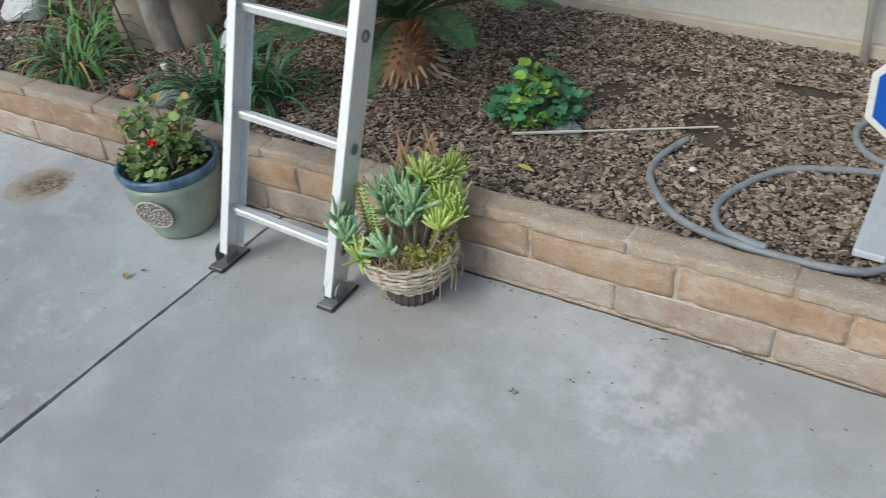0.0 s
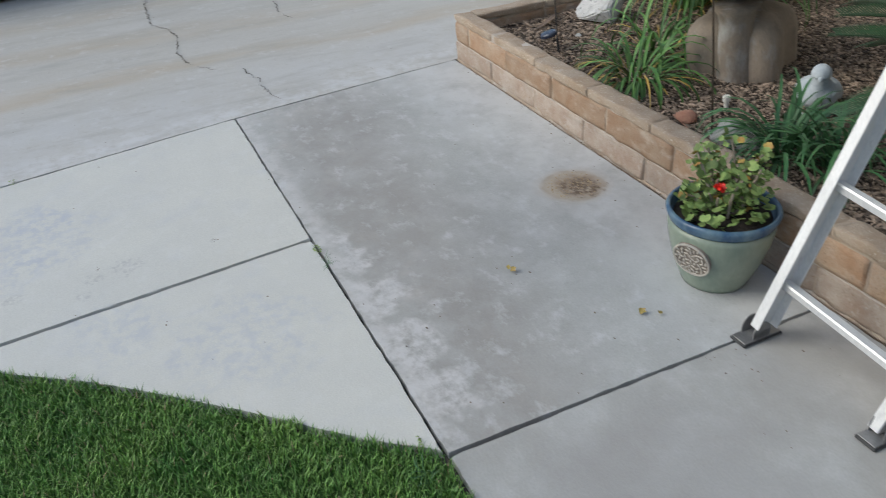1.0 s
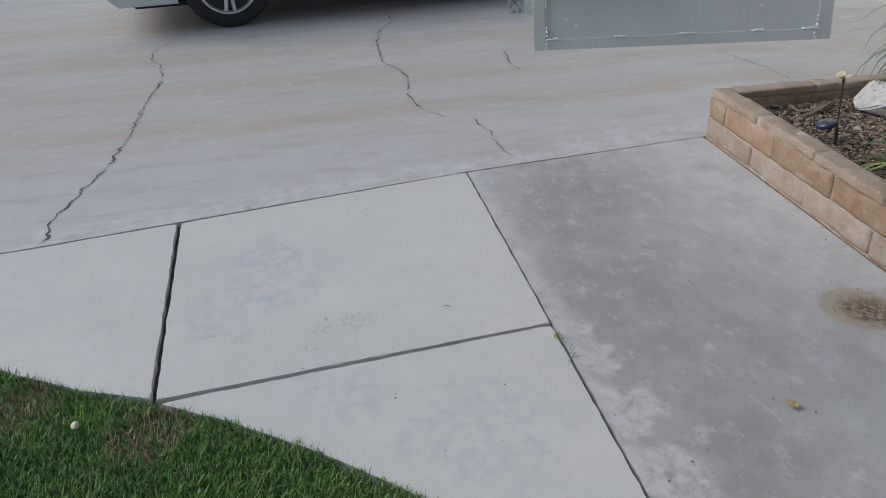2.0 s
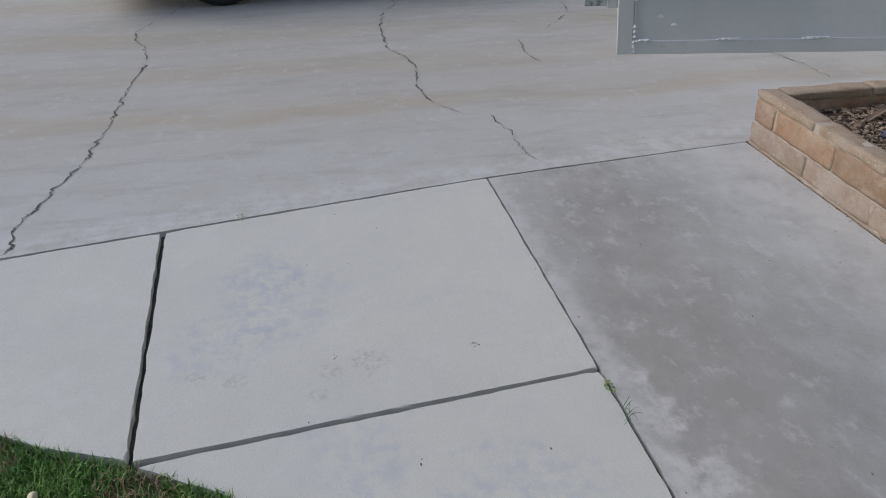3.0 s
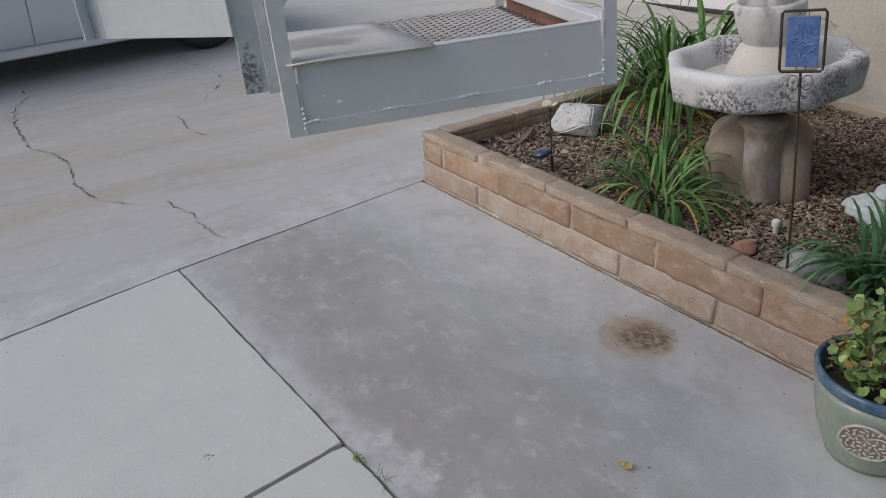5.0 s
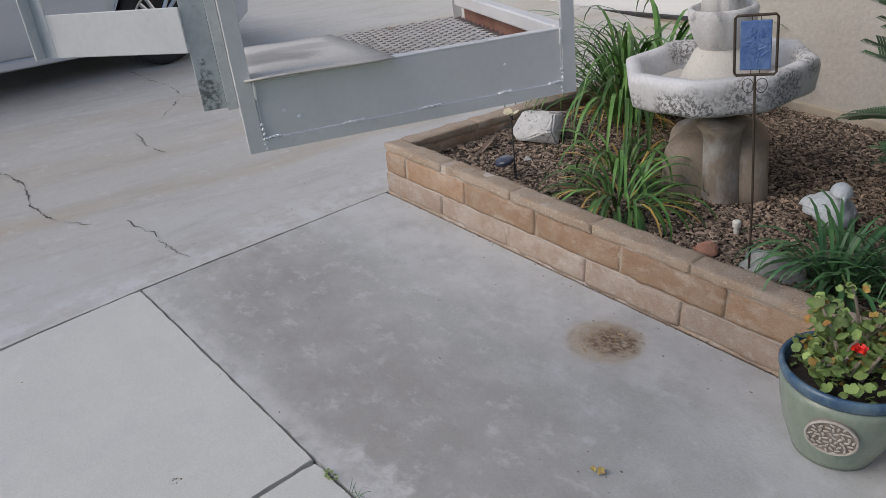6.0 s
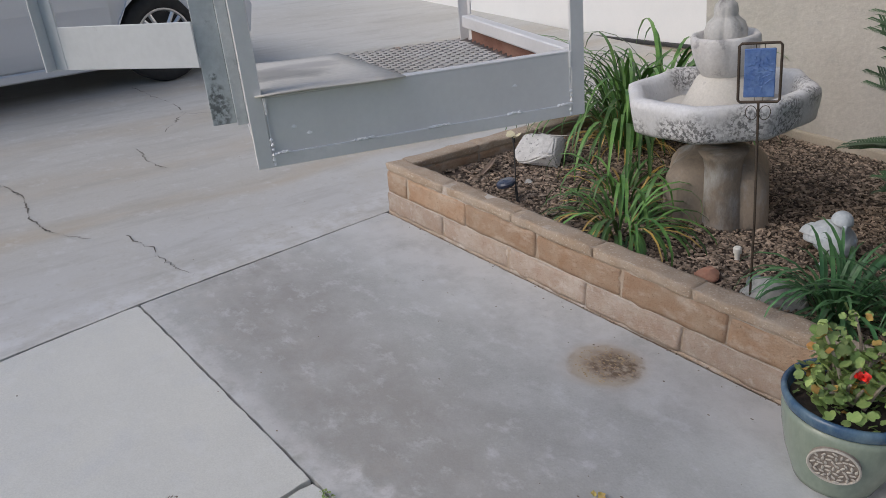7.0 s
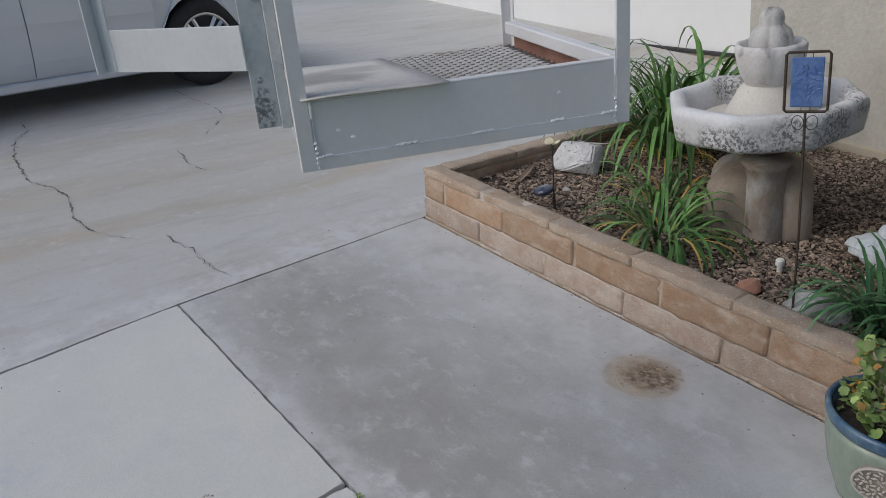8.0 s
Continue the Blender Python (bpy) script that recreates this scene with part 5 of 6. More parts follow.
lathe(bm, [(0.143, -0.003), (0.145, -0.002), (0.145, 0.002), (0.143, 0.003)], 8, turn=radians(22.5), m=pose(-0.005, 0, 0.505, 90, 0, 0))
plate = part("border", bm, M["white"], sign, "white octagonal border")
bm = bmesh.new()
lathe(bm, [(0.129, 0.0), (0.129, 0.0015)], 8, turn=radians(22.5), m=pose(-0.005, -0.0035, 0.505, 90, 0, 0))
part("sign_face", bm, M["signblue"], sign, "blue sign face")
bm = bmesh.new()
for q in range(3):
    box(bm, (-0.065, -0.0072, 0.47 + 0.03 * q), (0.055, -0.0056, 0.483 + 0.03 * q))
part("lettering", bm, M["white"], sign, "white bars of lettering")
bm = bmesh.new()
box(bm, (-0.011, 0.004, -0.05), (0.001, 0.010, 0.50), 0.001)
part("stake", bm, M["iron"], sign)
M["plank"] = surf("pale_grey_board", (0.48, 0.50, 0.53), (0.56, 0.58, 0.60), 5, 0.7, 0.2, 70, stretch=(1, 0.2, 1))
bm = bmesh.new()
box(bm, (-0.038, 0, 0), (0.038, 0.50, 0.020), 0.003)
plank = tagged(part("board", bm, M["plank"]), "pale grey board lying on the mulch under the sign", "board")
plank.matrix_world = GRADE @ pose(4.316, 0.190, soil_z(4.316, 0.3) + 0.024, -1.5, 0, -3)
bm = bmesh.new()
tube(bm, [(0, 0, -0.03), (0, 0, 2.6)], 0.0145, 12)
tube(bm, [(0, 0.0, 0.25), (0, 0.05, 0.25)], 0.012, 6)
pipe = tagged(part("downpipe", bm, M["white"], smooth=True), "white painted pipe standing against the stucco wall", "pipe")
pipe.matrix_world = Matrix.Translation(GRADE @ Vector((4.150, 1.560, 0.175)))

# ---- hanging welded cage ----
M["greypaint"] = surf("grey_metal_paint", (0.715, 0.70, 0.695), (0.77, 0.76, 0.755), 4, 0.38, 0.05, 60, metal=0.10, fleck=(0.47, 0.47, 0.48), fscale=5, flo=0.6, fhi=0.85, grain=0.05)
layer(M["greypaint"], (0.72, 0.73, 0.74), 0.5, 30.0, 0.60, 0.70)
M["whitepaint"] = surf("chalky_white_metal_paint", (0.60, 0.61, 0.62), (0.66, 0.67, 0.68), 8, 0.6, 0.12, 60, fleck=(0.40, 0.38, 0.36), fscale=26, flo=0.64, fhi=0.74, grain=0.07)
M["galv"] = surf("galvanised_steel", (0.50, 0.52, 0.53), (0.58, 0.60, 0.61), 14, 0.5, 0.15, 80, metal=0.2, fleck=(0.26, 0.27, 0.28), fscale=30, flo=0.6, fhi=0.7)
M["rust"] = surf("rusty_paint", (0.20, 0.09, 0.06), (0.28, 0.15, 0.11), 9, 0.85, 0.5, 80)
M["bead"] = surf("bright_weld", (0.80, 0.80, 0.81), (0.86, 0.86, 0.87), 30, 0.35, 0.4, 90, metal=0.15)
M["meshsteel"] = surf("weathered_expanded_metal", (0.52, 0.51, 0.50), (0.44, 0.42, 0.40), 12, 0.7, 0.3, 90, fleck=(0.30, 0.22, 0.16), fscale=10)
M["sheet"] = surf("tan_sheet", (0.60, 0.56, 0.50), (0.68, 0.65, 0.60), 3.5, 0.55, 0.08, 60, fleck=(0.30, 0.29, 0.24), fscale=5, flo=0.58, fhi=0.7)
stain(M["sheet"], (0.05, 0.30, 0.10), 0.13, (0.27, 0.255, 0.235), 0.75, 0.9, 9.0)
stain(M["sheet"], (0.16, 0.42, 0.09), 0.08, (0.36, 0.34, 0.33), 0.6, 0.9, 9.0)
CW, CD, CH, CT = 0.645, 0.68, 0.127, 0.62
cage = thing("metal_cage", (1.652, -1.418, 0.976), "grey-painted welded metal cage hanging over the paving, door open", "metal cage", plumb=True, rz=68.3)
cage.matrix_world = cage.matrix_world @ pose(0, 0, 0, 0, 2.1, 0)
bm = bmesh.new()
box(bm, (0.028, 0.0, 0.0), (CW - 0.026, 0.004, CH - 0.004), 0.0)
box(bm, (0.0, 0.0, CH - 0.004), (CW - 0.02, 0.022, CH), 0.001)
front = part("front_panel", bm, M["greypaint"], cage)
bm = bmesh.new()
box(bm, (0.0285, -0.004, 0.0), (CW - 0.0285, -0.0005, 0.023), 0.001)
part("bottom_angle", bm, M["greypaint"], cage)
bm = bmesh.new()
for x0, x1 in ((0.035, 0.055), (0.18, 0.20), (0.195, 0.212), (0.325, 0.343), (0.338, 0.36), (0.485, 0.505), (0.59, 0.615)):
    for q in range(4):
        blob(bm, (0.0052, 0.0030, 0.0036), 40 * x0 + q, 0.5, 2, m=Matrix.Translation((x0 + (x1 - x0) * q / 3, -0.0045, 0.0240 + 0.0010 * math.sin(7 * q))))
for x in (0.031, CW - 0.030):
    for q in range(6):
        blob(bm, (0.0034, 0.0028, 0.0048), 9 * x + q, 0.5, 2, m=Matrix.Translation((x + 0.0012 * math.sin(5 * q), -0.0045, 0.004 + 0.009 * q)))
    tube(bm, [(x, -0.004, CH - 0.03), (x, -0.005, CH)], 0.003, 6)
tube(bm, [(0.05, -0.003, 0.0240), (CW - 0.05, -0.003, 0.0240)], 0.0011, 5)
tube(bm, [(0.031, -0.002, 0.04), (0.031, -0.002, CH)], 0.0012, 4)
tube(bm, [(CW - 0.030, -0.002, 0.04), (CW - 0.030, -0.002, CH + 0.02)], 0.0012, 4)
for x, z in ((0.10, 0.05), (0.075, 0.065), (0.50, 0.075)):
    blob(bm, (0.006, 0.0015, 0.006), x * 10, 0.2, 1, m=Matrix.Translation((x, -0.001, z)))
part("weld_bead", bm, M["bead"], cage, "bright lumpy weld beads")
for x, y, sx, sy in ((0, 0, 1, 1), (CW, 0, -1, 1), (CW, CD, -1, -1), (0, CD, 1, -1)):
    bm = bmesh.new()
    f0 = -0.004 if y == 0 else 0.0
    box(bm, (min(x, x + sx * 0.028), min(y + sy * f0, y + sy * 0.004), 0.0), (max(x, x + sx * 0.028), max(y + sy * f0, y + sy * 0.004), CT), 0.001)
    box(bm, (min(x, x + sx * 0.004), min(y + sy * 0.0045, y + sy * 0.028), 0.0), (max(x, x + sx * 0.004), max(y + sy * 0.0045, y + sy * 0.028), CT), 0.001)
    part("upright", bm, M["greypaint"], cage)
bm = bmesh.new()
box(bm, (CW - 0.0045, 0.030, 0.0), (CW - 0.0005, CD - 0.03, CH - 0.03), 0.0)
part("side_panel", bm, M["rust"], cage, "rusty side panel")
bm = bmesh.new()
box(bm, (CW - 0.030, 0.024, CH - 0.029), (CW, CD - 0.03, CH + 0.002), 0.003)
part("side_rail", bm, M["greypaint"], cage)
for lo, hi in (((0.03, 0, CT), (CW - 0.03, 0.028, CT + 0.028)), ((0.03, CD - 0.028, CT), (CW - 0.03, CD, CT + 0.028)), ((0, 0, CT), (0.028, CD, CT + 0.028)), ((CW - 0.028, 0, CT), (CW, CD, CT + 0.028))):
    bm = bmesh.new()
    box(bm, lo, hi, 0.002)
    part("top_rail", bm, M["greypaint"], cage)
for lo, hi in (((0.03, CD - 0.02, 0.050), (CW - 0.03, CD, 0.064)), ((0, 0.03, 0.050), (0.02, CD - 0.03, 0.064))):
    bm = bmesh.new()
    box(bm, lo, hi, 0.001)
    part("floor_rail", bm, M["greypaint"], cage)
bm = bmesh.new()
pu, pv = 0.036, 0.0155
nu, nv = int(CW / pu), int((CD - 0.03) / pv)
for j in range(nv):
    for i in range(nu):
        x, y = 0.012 + i * pu + (j % 2) * pu / 2, 0.012 + j * pv
        for s in (-1, 1):
            x2 = x + s * pu / 2
            if not 0.004 < x2 < CW - 0.006:
                continue
            v = [bm.verts.new(p) for p in ((x, y - 0.0022, 0.064), (x, y + 0.0022, 0.072), (x2, y + pv + 0.0022, 0.072), (x2, y + pv - 0.0022, 0.064))]
            bm.faces.new(v)
part("mesh_floor", bm, M["meshsteel"], cage, "weathered expanded-metal floor")
bm = bmesh.new()
rows = []
for j in range(9):
    t = j / 8
    y = -0.016 + (CD - 0.02) * t
    z = 0.1305 - 0.053 * t
    rows.append([(bm.verts.new((0.016 + (0.267 - 0.01 * t) * i / 6, y - 0.01 * (i / 6), z + 0.0012 * math.sin(i * 0.9 + t))), bm.verts.new((0.016 + (0.267 - 0.01 * t) * i / 6, y - 0.01 * (i / 6), z + 0.0025 + 0.0012 * math.sin(i * 0.9 + t)))) for i in range(7)])
for j in range(8):
    for i in range(6):
        for k in (0, 1):
            bm.faces.new((rows[j][i][k], rows[j][i + 1][k], rows[j + 1][i + 1][k], rows[j + 1][i][k]))
for i in range(6):
    for j in (0, 8):
        bm.faces.new((rows[j][i][0], rows[j][i + 1][0], rows[j][i + 1][1], rows[j][i][1]))
for j in range(8):
    for i in (0, 6):
        bm.faces.new((rows[j][i][0], rows[j + 1][i][0], rows[j + 1][i][1], rows[j][i][1]))
tray = part("loose_sheet", bm, M["sheet"], cage, "stained tan sheet over the floor", smooth=True)
bm = bmesh.new()
box(bm, (-0.062, 0.052, 0.078), (-0.020, 0.060, CT), 0.001)
box(bm, (-0.020, 0.030, 0.078), (-0.0008, 0.060, CT), 0.001)
post = part("post", bm, M["galv"], cage, "galvanised post bolted to the cage side")
for pz, pr in ((0.092, 0.020), (0.115, 0.022), (0.138, 0.016), (0.165, 0.008)):
    stain(M["galv"], (-0.046, 0.052, pz), pr, (0.15, 0.15, 0.15), 0.85, 0.6, 30.0, 130.0, 0.42, 0.56)
bm = bmesh.new()
tube(bm, [(0.012 + 0.006 * math.cos(i * 0.9), 0.05 + 0.006 * math.sin(i * 0.9), 0.18 + 0.004 * i) for i in range(60)], 0.002, 5)
part("spring", bm, M["iron"], cage, "dark coil spring of the door")
hinge = Matrix.Translation((-0.064, 0.045, 0.0)) @ Matrix.Rotation(radians(142), 4, "Z")
bm = bmesh.new()
box(bm, (0.0, -0.004, 0.184), (0.300, 0.0, 0.262), 0.001, m=hinge)
box(bm, (0.0, -0.006, 0.184), (0.330, -0.0042, 0.201), 0.0005, m=hinge)
door = part("door", bm, M["whitepaint"], cage, "chalky white open door frame")
bm = bmesh.new()
box(bm, (0.300, -0.005, 0.184), (0.330, 0.0, CT), 0.001, m=hinge)
box(bm, (0.326, 0.0005, 0.184), (0.330, 0.024, CT), 0.001, m=hinge)
part("stile", bm, M["whitepaint"], door)
bm = bmesh.new()
box(bm, (0.0, -0.004, CT - 0.04), (0.300, 0.0, CT), 0.001, m=hinge)
part("top_rail", bm, M["whitepaint"], door)

# ---- silver car on the driveway ----
M["silver"] = surf("silver_car_paint", (0.64, 0.665, 0.71), (0.66, 0.69, 0.73), 2, 0.25, 0.0, 60, metal=0.3, grain=0.015)
M["tyre"] = surf("tyre_rubber", (0.015, 0.015, 0.016), (0.03, 0.03, 0.03), 14, 0.8, 0.3, 90)
M["alloy"] = surf("alloy_wheel", (0.60, 0.61, 0.62), (0.66, 0.67, 0.68), 9, 0.3, 0.03, 90, metal=0.8)
M["dark"] = surf("dark_underside", (0.012, 0.012, 0.013), (0.02, 0.02, 0.02), 8, 0.8, 0.2, 60)
M["carglass"] = surf("dark_car_glass", (0.02, 0.025, 0.03), (0.025, 0.03, 0.035), 4, 0.06, 0.0, 60)
M["blacktrim"] = surf("black_plastic_trim", (0.02, 0.02, 0.022), (0.03, 0.03, 0.03), 8, 0.5, 0.1, 60)
WB0, WB1, WR = -2.47, 0.33, 0.345
car = thing("car", (-4.294, -0.114, 0.0), "silver saloon car parked on the driveway", "car", rz=6.5)
HWID = 0.87


def side_outline():
    """The car's lower body in profile, with its two wheel arches."""
    pts = [(-3.42, 0.34), (-3.30, 0.22)]
    for c in (WB0, WB1):
        pts += [(c + 0.405 * math.cos(a), max(0.22, 0.335 + 0.405 * math.sin(a))) for a in [math.pi * (1.10 - 1.20 * i / 14) for i in range(15)]]
    pts += [(1.02, 0.20), (1.13, 0.30), (1.15, 0.52), (1.08, 0.70), (0.90, 0.80), (0.20, 0.93), (-2.60, 0.97), (-3.36, 0.93), (-3.46, 0.72)]
    return pts


def tumble(z):
    """How far the side stands in at a height: widest at the waist, tucked under at the sill."""
    return 0.055 * max(0.0, (0.55 - z) / 0.35) ** 2 + 0.05 * max(0.0, (z - 0.60) / 0.35) ** 2


bm = bmesh.new()
outline = side_outline()
levels = [-1, 1]
rings = []
for s in levels:
    rings.append([bm.verts.new((s * (HWID - tumble(z)), y, z)) for y, z in outline])
n = len(outline)
for i in range(n):
    bm.faces.new((rings[0][i], rings[0][(i + 1) % n], rings[1][(i + 1) % n], rings[1][i]))
for s, ring in zip(levels, rings):
    cut = [v for v in ring]
    f = bm.faces.new(cut)
bmesh.ops.triangulate(bm, faces=[f for f in bm.faces if len(f.verts) > 4])
part("body", bm, M["silver"], car)
# bulging door skins, with gaps between them
for y0, y1 in ((-2.02, -1.02), (-1.012, -0.10)):
    bm = bmesh.new()
    zs = [0.27, 0.31, 0.38, 0.48, 0.58, 0.64, 0.70, 0.80, 0.90]
    grid = [[bm.verts.new((HWID - tumble(z) + 0.018 + 0.006 * math.exp(-((z - 0.62) / 0.06) ** 2), y0 + (y1 - y0) * i / 8, z)) for z in zs] for i in range(9)]
    for i in range(8):
        for j in range(len(zs) - 1):
            bm.faces.new((grid[i][j], grid[i + 1][j], grid[i + 1][j + 1], grid[i][j + 1]))
    edge = [e for e in bm.edges if e.is_boundary]
    out = bmesh.ops.extrude_edge_only(bm, edges=edge)
    for v in out["geom"]:
        if isinstance(v, bmesh.types.BMVert):
            v.co.x -= 0.03
    part("door", bm, M["silver"], car, smooth=False)
bm = bmesh.new()
box(bm, (HWID - 0.075, -2.05, 0.185), (HWID - 0.012, -0.08, 0.255), 0.012)
part("sill", bm, M["silver"], car, "silver rocker sill")
bm = bmesh.new()
box(bm, (-HWID + 0.10, -3.2, 0.19), (HWID - 0.10, 0.98, 0.24), 0.02)
part("underside", bm, M["dark"], car)
bm = bmesh.new()
cab = [(-2.9, 0.96), (-2.3, 1.38), (-1.9, 1.45), (-1.0, 1.46), (-0.55, 1.36), (0.35, 0.92)]
ra = [[bm.verts.new((s * (HWID - 0.10 - 0.32 * (z - 0.95)), y, z)) for y, z in cab] for s in (-1, 1)]
for i in range(len(cab)):
    bm.faces.new((ra[0][i], ra[0][(i + 1) % len(cab)], ra[1][(i + 1) % len(cab)], ra[1][i]))
bm.faces.new(ra[0])
bm.faces.new(ra[1])
part("cabin_glass", bm, M["carglass"], car)
bm = bmesh.new()
rb = [[bm.verts.new((s * (HWID - 0.255), y, z + dz)) for y, z in cab[1:5]] for s in (-1, 1) for dz in (0.004, 0.022)]
for i in range(3):
    bm.faces.new((rb[0][i], rb[0][i + 1], rb[2][i + 1], rb[2][i]))
    bm.faces.new((rb[1][i], rb[1][i + 1], rb[3][i + 1], rb[3][i]))
part("roof", bm, M["silver"], car)
bm = bmesh.new()
for k in range(4):
    box(bm, (-0.5, 1.125, 0.30 + 0.05 * k), (HWID - 0.10, 1.158, 0.325 + 0.05 * k), 0.004)
part("grille", bm, M["blacktrim"], car, "black bumper grille")


def wheel(y, s):
    bm = bmesh.new()
    m = Matrix.Translation((s * (HWID - 0.115), y, WR)) @ Matrix.Rotation(radians(90 * s), 4, "Y")
    lathe(bm, [(0.225, -0.09), (0.295, -0.10), (0.335, -0.09), (0.345, -0.06), (0.345, 0.06), (0.335, 0.09), (0.295, 0.10), (0.234, 0.092), (0.225, 0.08)], 48, m=m)
    tyre = part("wheel", bm, M["tyre"], car, "black tyre on an alloy rim", smooth=True)
    bm = bmesh.new()
    lathe(bm, [(0.222, 0.02), (0.2245, 0.088), (0.233, 0.092), (0.236, 0.096), (0.222, 0.097), (0.209, 0.075), (0.206, 0.02)], 48, m=m)
    lathe(bm, [(0.045, 0.03), (0.045, 0.083), (0.03, 0.088), (0.005, 0.089)], 24, m=m)
    for i in range(5):
        for d in (-0.155, 0.155):
            a = 2 * math.pi * i / 5
            p, q = Vector((0.035 * math.cos(a + 2.2 * d), 0.035 * math.sin(a + 2.2 * d), 0.078)), Vector((0.216 * math.cos(a + d), 0.216 * math.sin(a + d), 0.082))
            tube(bm, [m @ p, m @ q], 0.017, 6)
    part("rim", bm, M["alloy"], tyre, "bright ten-spoke alloy rim")
    bm = bmesh.new()
    lathe(bm, [(0.205, 0.0), (0.204, 0.02), (0.01, 0.021)], 32, m=m)
    part("brake_disc", bm, M["dark"], tyre)


for y in (WB0, WB1):
    for s in (1, -1):
        wheel(y, s)
for c in (WB0, WB1):
    bm = bmesh.new()
    lathe(bm, [(0.40, -0.30), (0.40, 0.0)], 32, m=Matrix.Translation((HWID - 0.06, c, 0.34)) @ Matrix.Rotation(radians(90), 4, "Y"))
    bmesh.ops.delete(bm, geom=[v for v in bm.verts if v.co.z < 0.20], context="VERTS")
    part("wheel_housing", bm, M["dark"], car)

# ---- small litter on the paving ----
M["leafdry"] = surf("dry_leaf", (0.42, 0.38, 0.08), (0.48, 0.33, 0.12), 30, 0.7, 0.3, 90, rand=0.3)
M["debris"] = surf("dark_debris", (0.12, 0.095, 0.07), (0.22, 0.17, 0.125), 30, 0.95, 0.4, 90)
M["weed"] = leafmat("weed_leaf", (0.08, 0.17, 0.04), (0.16, 0.26, 0.06))
dl = leaf_disc("fallen_leaf", M["leafdry"], 0.022, 3, 0.5, 4)
for x, y, a, k in ((1.946, -0.727, 30, 0.6), (1.925, -0.735, 110, 0.4), (2.33, -0.50, 60, 0.6), (2.36, -0.46, 200, 0.45)):
    ob = new("fallen_leaf", dl)
    ob.matrix_world = GRADE @ pose(x, y, 0.008, 20, -15, a) @ Matrix.Diagonal((k, k, k, 1))
    tagged(ob, "curled yellow-brown fallen leaf on the paving", "leaf", "fallen leaves on the paving")
yl = blade_mesh("fallen_leaf", M["leafdry"], 0.075, 0.020, 0.15, 0.3, 5)
ob = new("fallen_leaf", yl)
ob.matrix_world = GRADE @ pose(3.30, 0.322, soil_z(3.30, 0.322) + 0.014, 8, 0, -22)
tagged(ob, "yellow fallen leaf lying on the mulch", "leaf")
bm = bmesh.new()
strip = []
for i in range(9):
    t = i / 8
    w = 0.013 * math.sin(math.pi * min(1, 0.15 + 0.8 * t)) + 0.002
    c = Vector((0.275 - 0.12 * t + 0.012 * math.sin(3 * t), 0.355 + 0.19 * t, 0))
    z = soil_z(c.x, c.y) + 0.014 + 0.012 * math.sin(math.pi * t)
    strip.append([bm.verts.new((c.x + s * w, c.y + 0.3 * s * w, z + dz + 0.005 * abs(s))) for s, dz in ((-1, 0), (0, 0), (1, 0), (1, 0.003), (0, 0.003), (-1, 0.003))])
for a, b in zip(strip, strip[1:]):
    for k in range(6):
        bm.faces.new((a[k], b[k], b[(k + 1) % 6], a[(k + 1) % 6]))
bm.faces.new(strip[0])
bm.faces.new(strip[-1])
M["barkstrip"] = surf("brown_bark_strip", (0.16, 0.11, 0.08), (0.27, 0.20, 0.15), 20, 0.9, 0.5, 90)
tagged(part("bark_strip", bm, M["barkstrip"]), "long curled brown strip of bark on the mulch", "bark")
for i, (x, y, n) in enumerate(((1.49, -1.26, 26), (1.60, -1.262, 16), (0.29, -2.27, 18), (2.60, -1.33, 20), (2.50, -1.30, 14))):
    w = thing("weed", (x, y, 0.0), "small green weed growing in the paving joint", "weed", group="weeds in the joints")
    for k in range(n):
        share("leaf", fine[k % 4] if i % 2 else gl[k % 4], pose(rnd.uniform(-0.03, 0.03), rnd.uniform(-0.012, 0.012), 0.008, rnd.uniform(-30, 30), rnd.uniform(-30, 30), rnd.uniform(0, 360)) @ Matrix.Diagonal((*[0.12 if i % 2 else 0.26] * 3, 1)), w)
bm = bmesh.new()


def crumb(bm, x, y, s, z=0.0):
    h = rnd.uniform(0.3, 0.8) * s
    a = rnd.uniform(0, 6.28)
    e = rnd.uniform(1, 2.2)
    low = [bm.verts.new((x + s * e * math.cos(a + t) * rnd.uniform(0.6, 1), y + s * math.sin(a + t) * rnd.uniform(0.6, 1), z)) for t in (0, 1.3, 2.6, 3.9, 5.2)]
    top = bm.verts.new((x, y, z + h))
    for i in range(5):
        bm.faces.new((low[i], low[(i + 1) % 5], top))
    bm.faces.new(low[::-1])


for i in range(240):
    crumb(bm, rnd.uniform(0.1, 5.2), -0.010 - 0.25 * rnd.random() ** 5, rnd.uniform(0.0015, 0.0045))
for i in range(65):
    crumb(bm, rnd.uniform(1.8, 5.0), rnd.uniform(-1.2, -0.05), rnd.uniform(0.0015, 0.004))
for i in range(60):
    crumb(bm, rnd.uniform(-3, 2.5), rnd.uniform(-2.4, 0.0), rnd.uniform(0.002, 0.004), 0.003)
for x, y, n, k in ((4.112, -0.012, 26, 0.022), (3.90, -0.052, 10, 0.012), (3.63, -0.39, 6, 0.012), (3.74, -0.30, 5, 0.008), (1.224, -1.576, 10, 0.012), (1.20, -1.98, 4, 0.012), (-1.274, -0.183, 6, 0.018), (3.10, -0.60, 7, 0.03), (2.60, -0.45, 9, 0.05), (3.25, -0.28, 12, 0.10)):
    for i in range(n):
        crumb(bm, x + rnd.gauss(0, k), y + rnd.gauss(0, k * 0.6), rnd.uniform(0.0015, 0.0040), 0.003)
tagged(part("paving_debris", bm, M["debris"]), "crumbs of bark and dirt scattered over the paving", "debris", kind="stuff")
bm = bmesh.new()
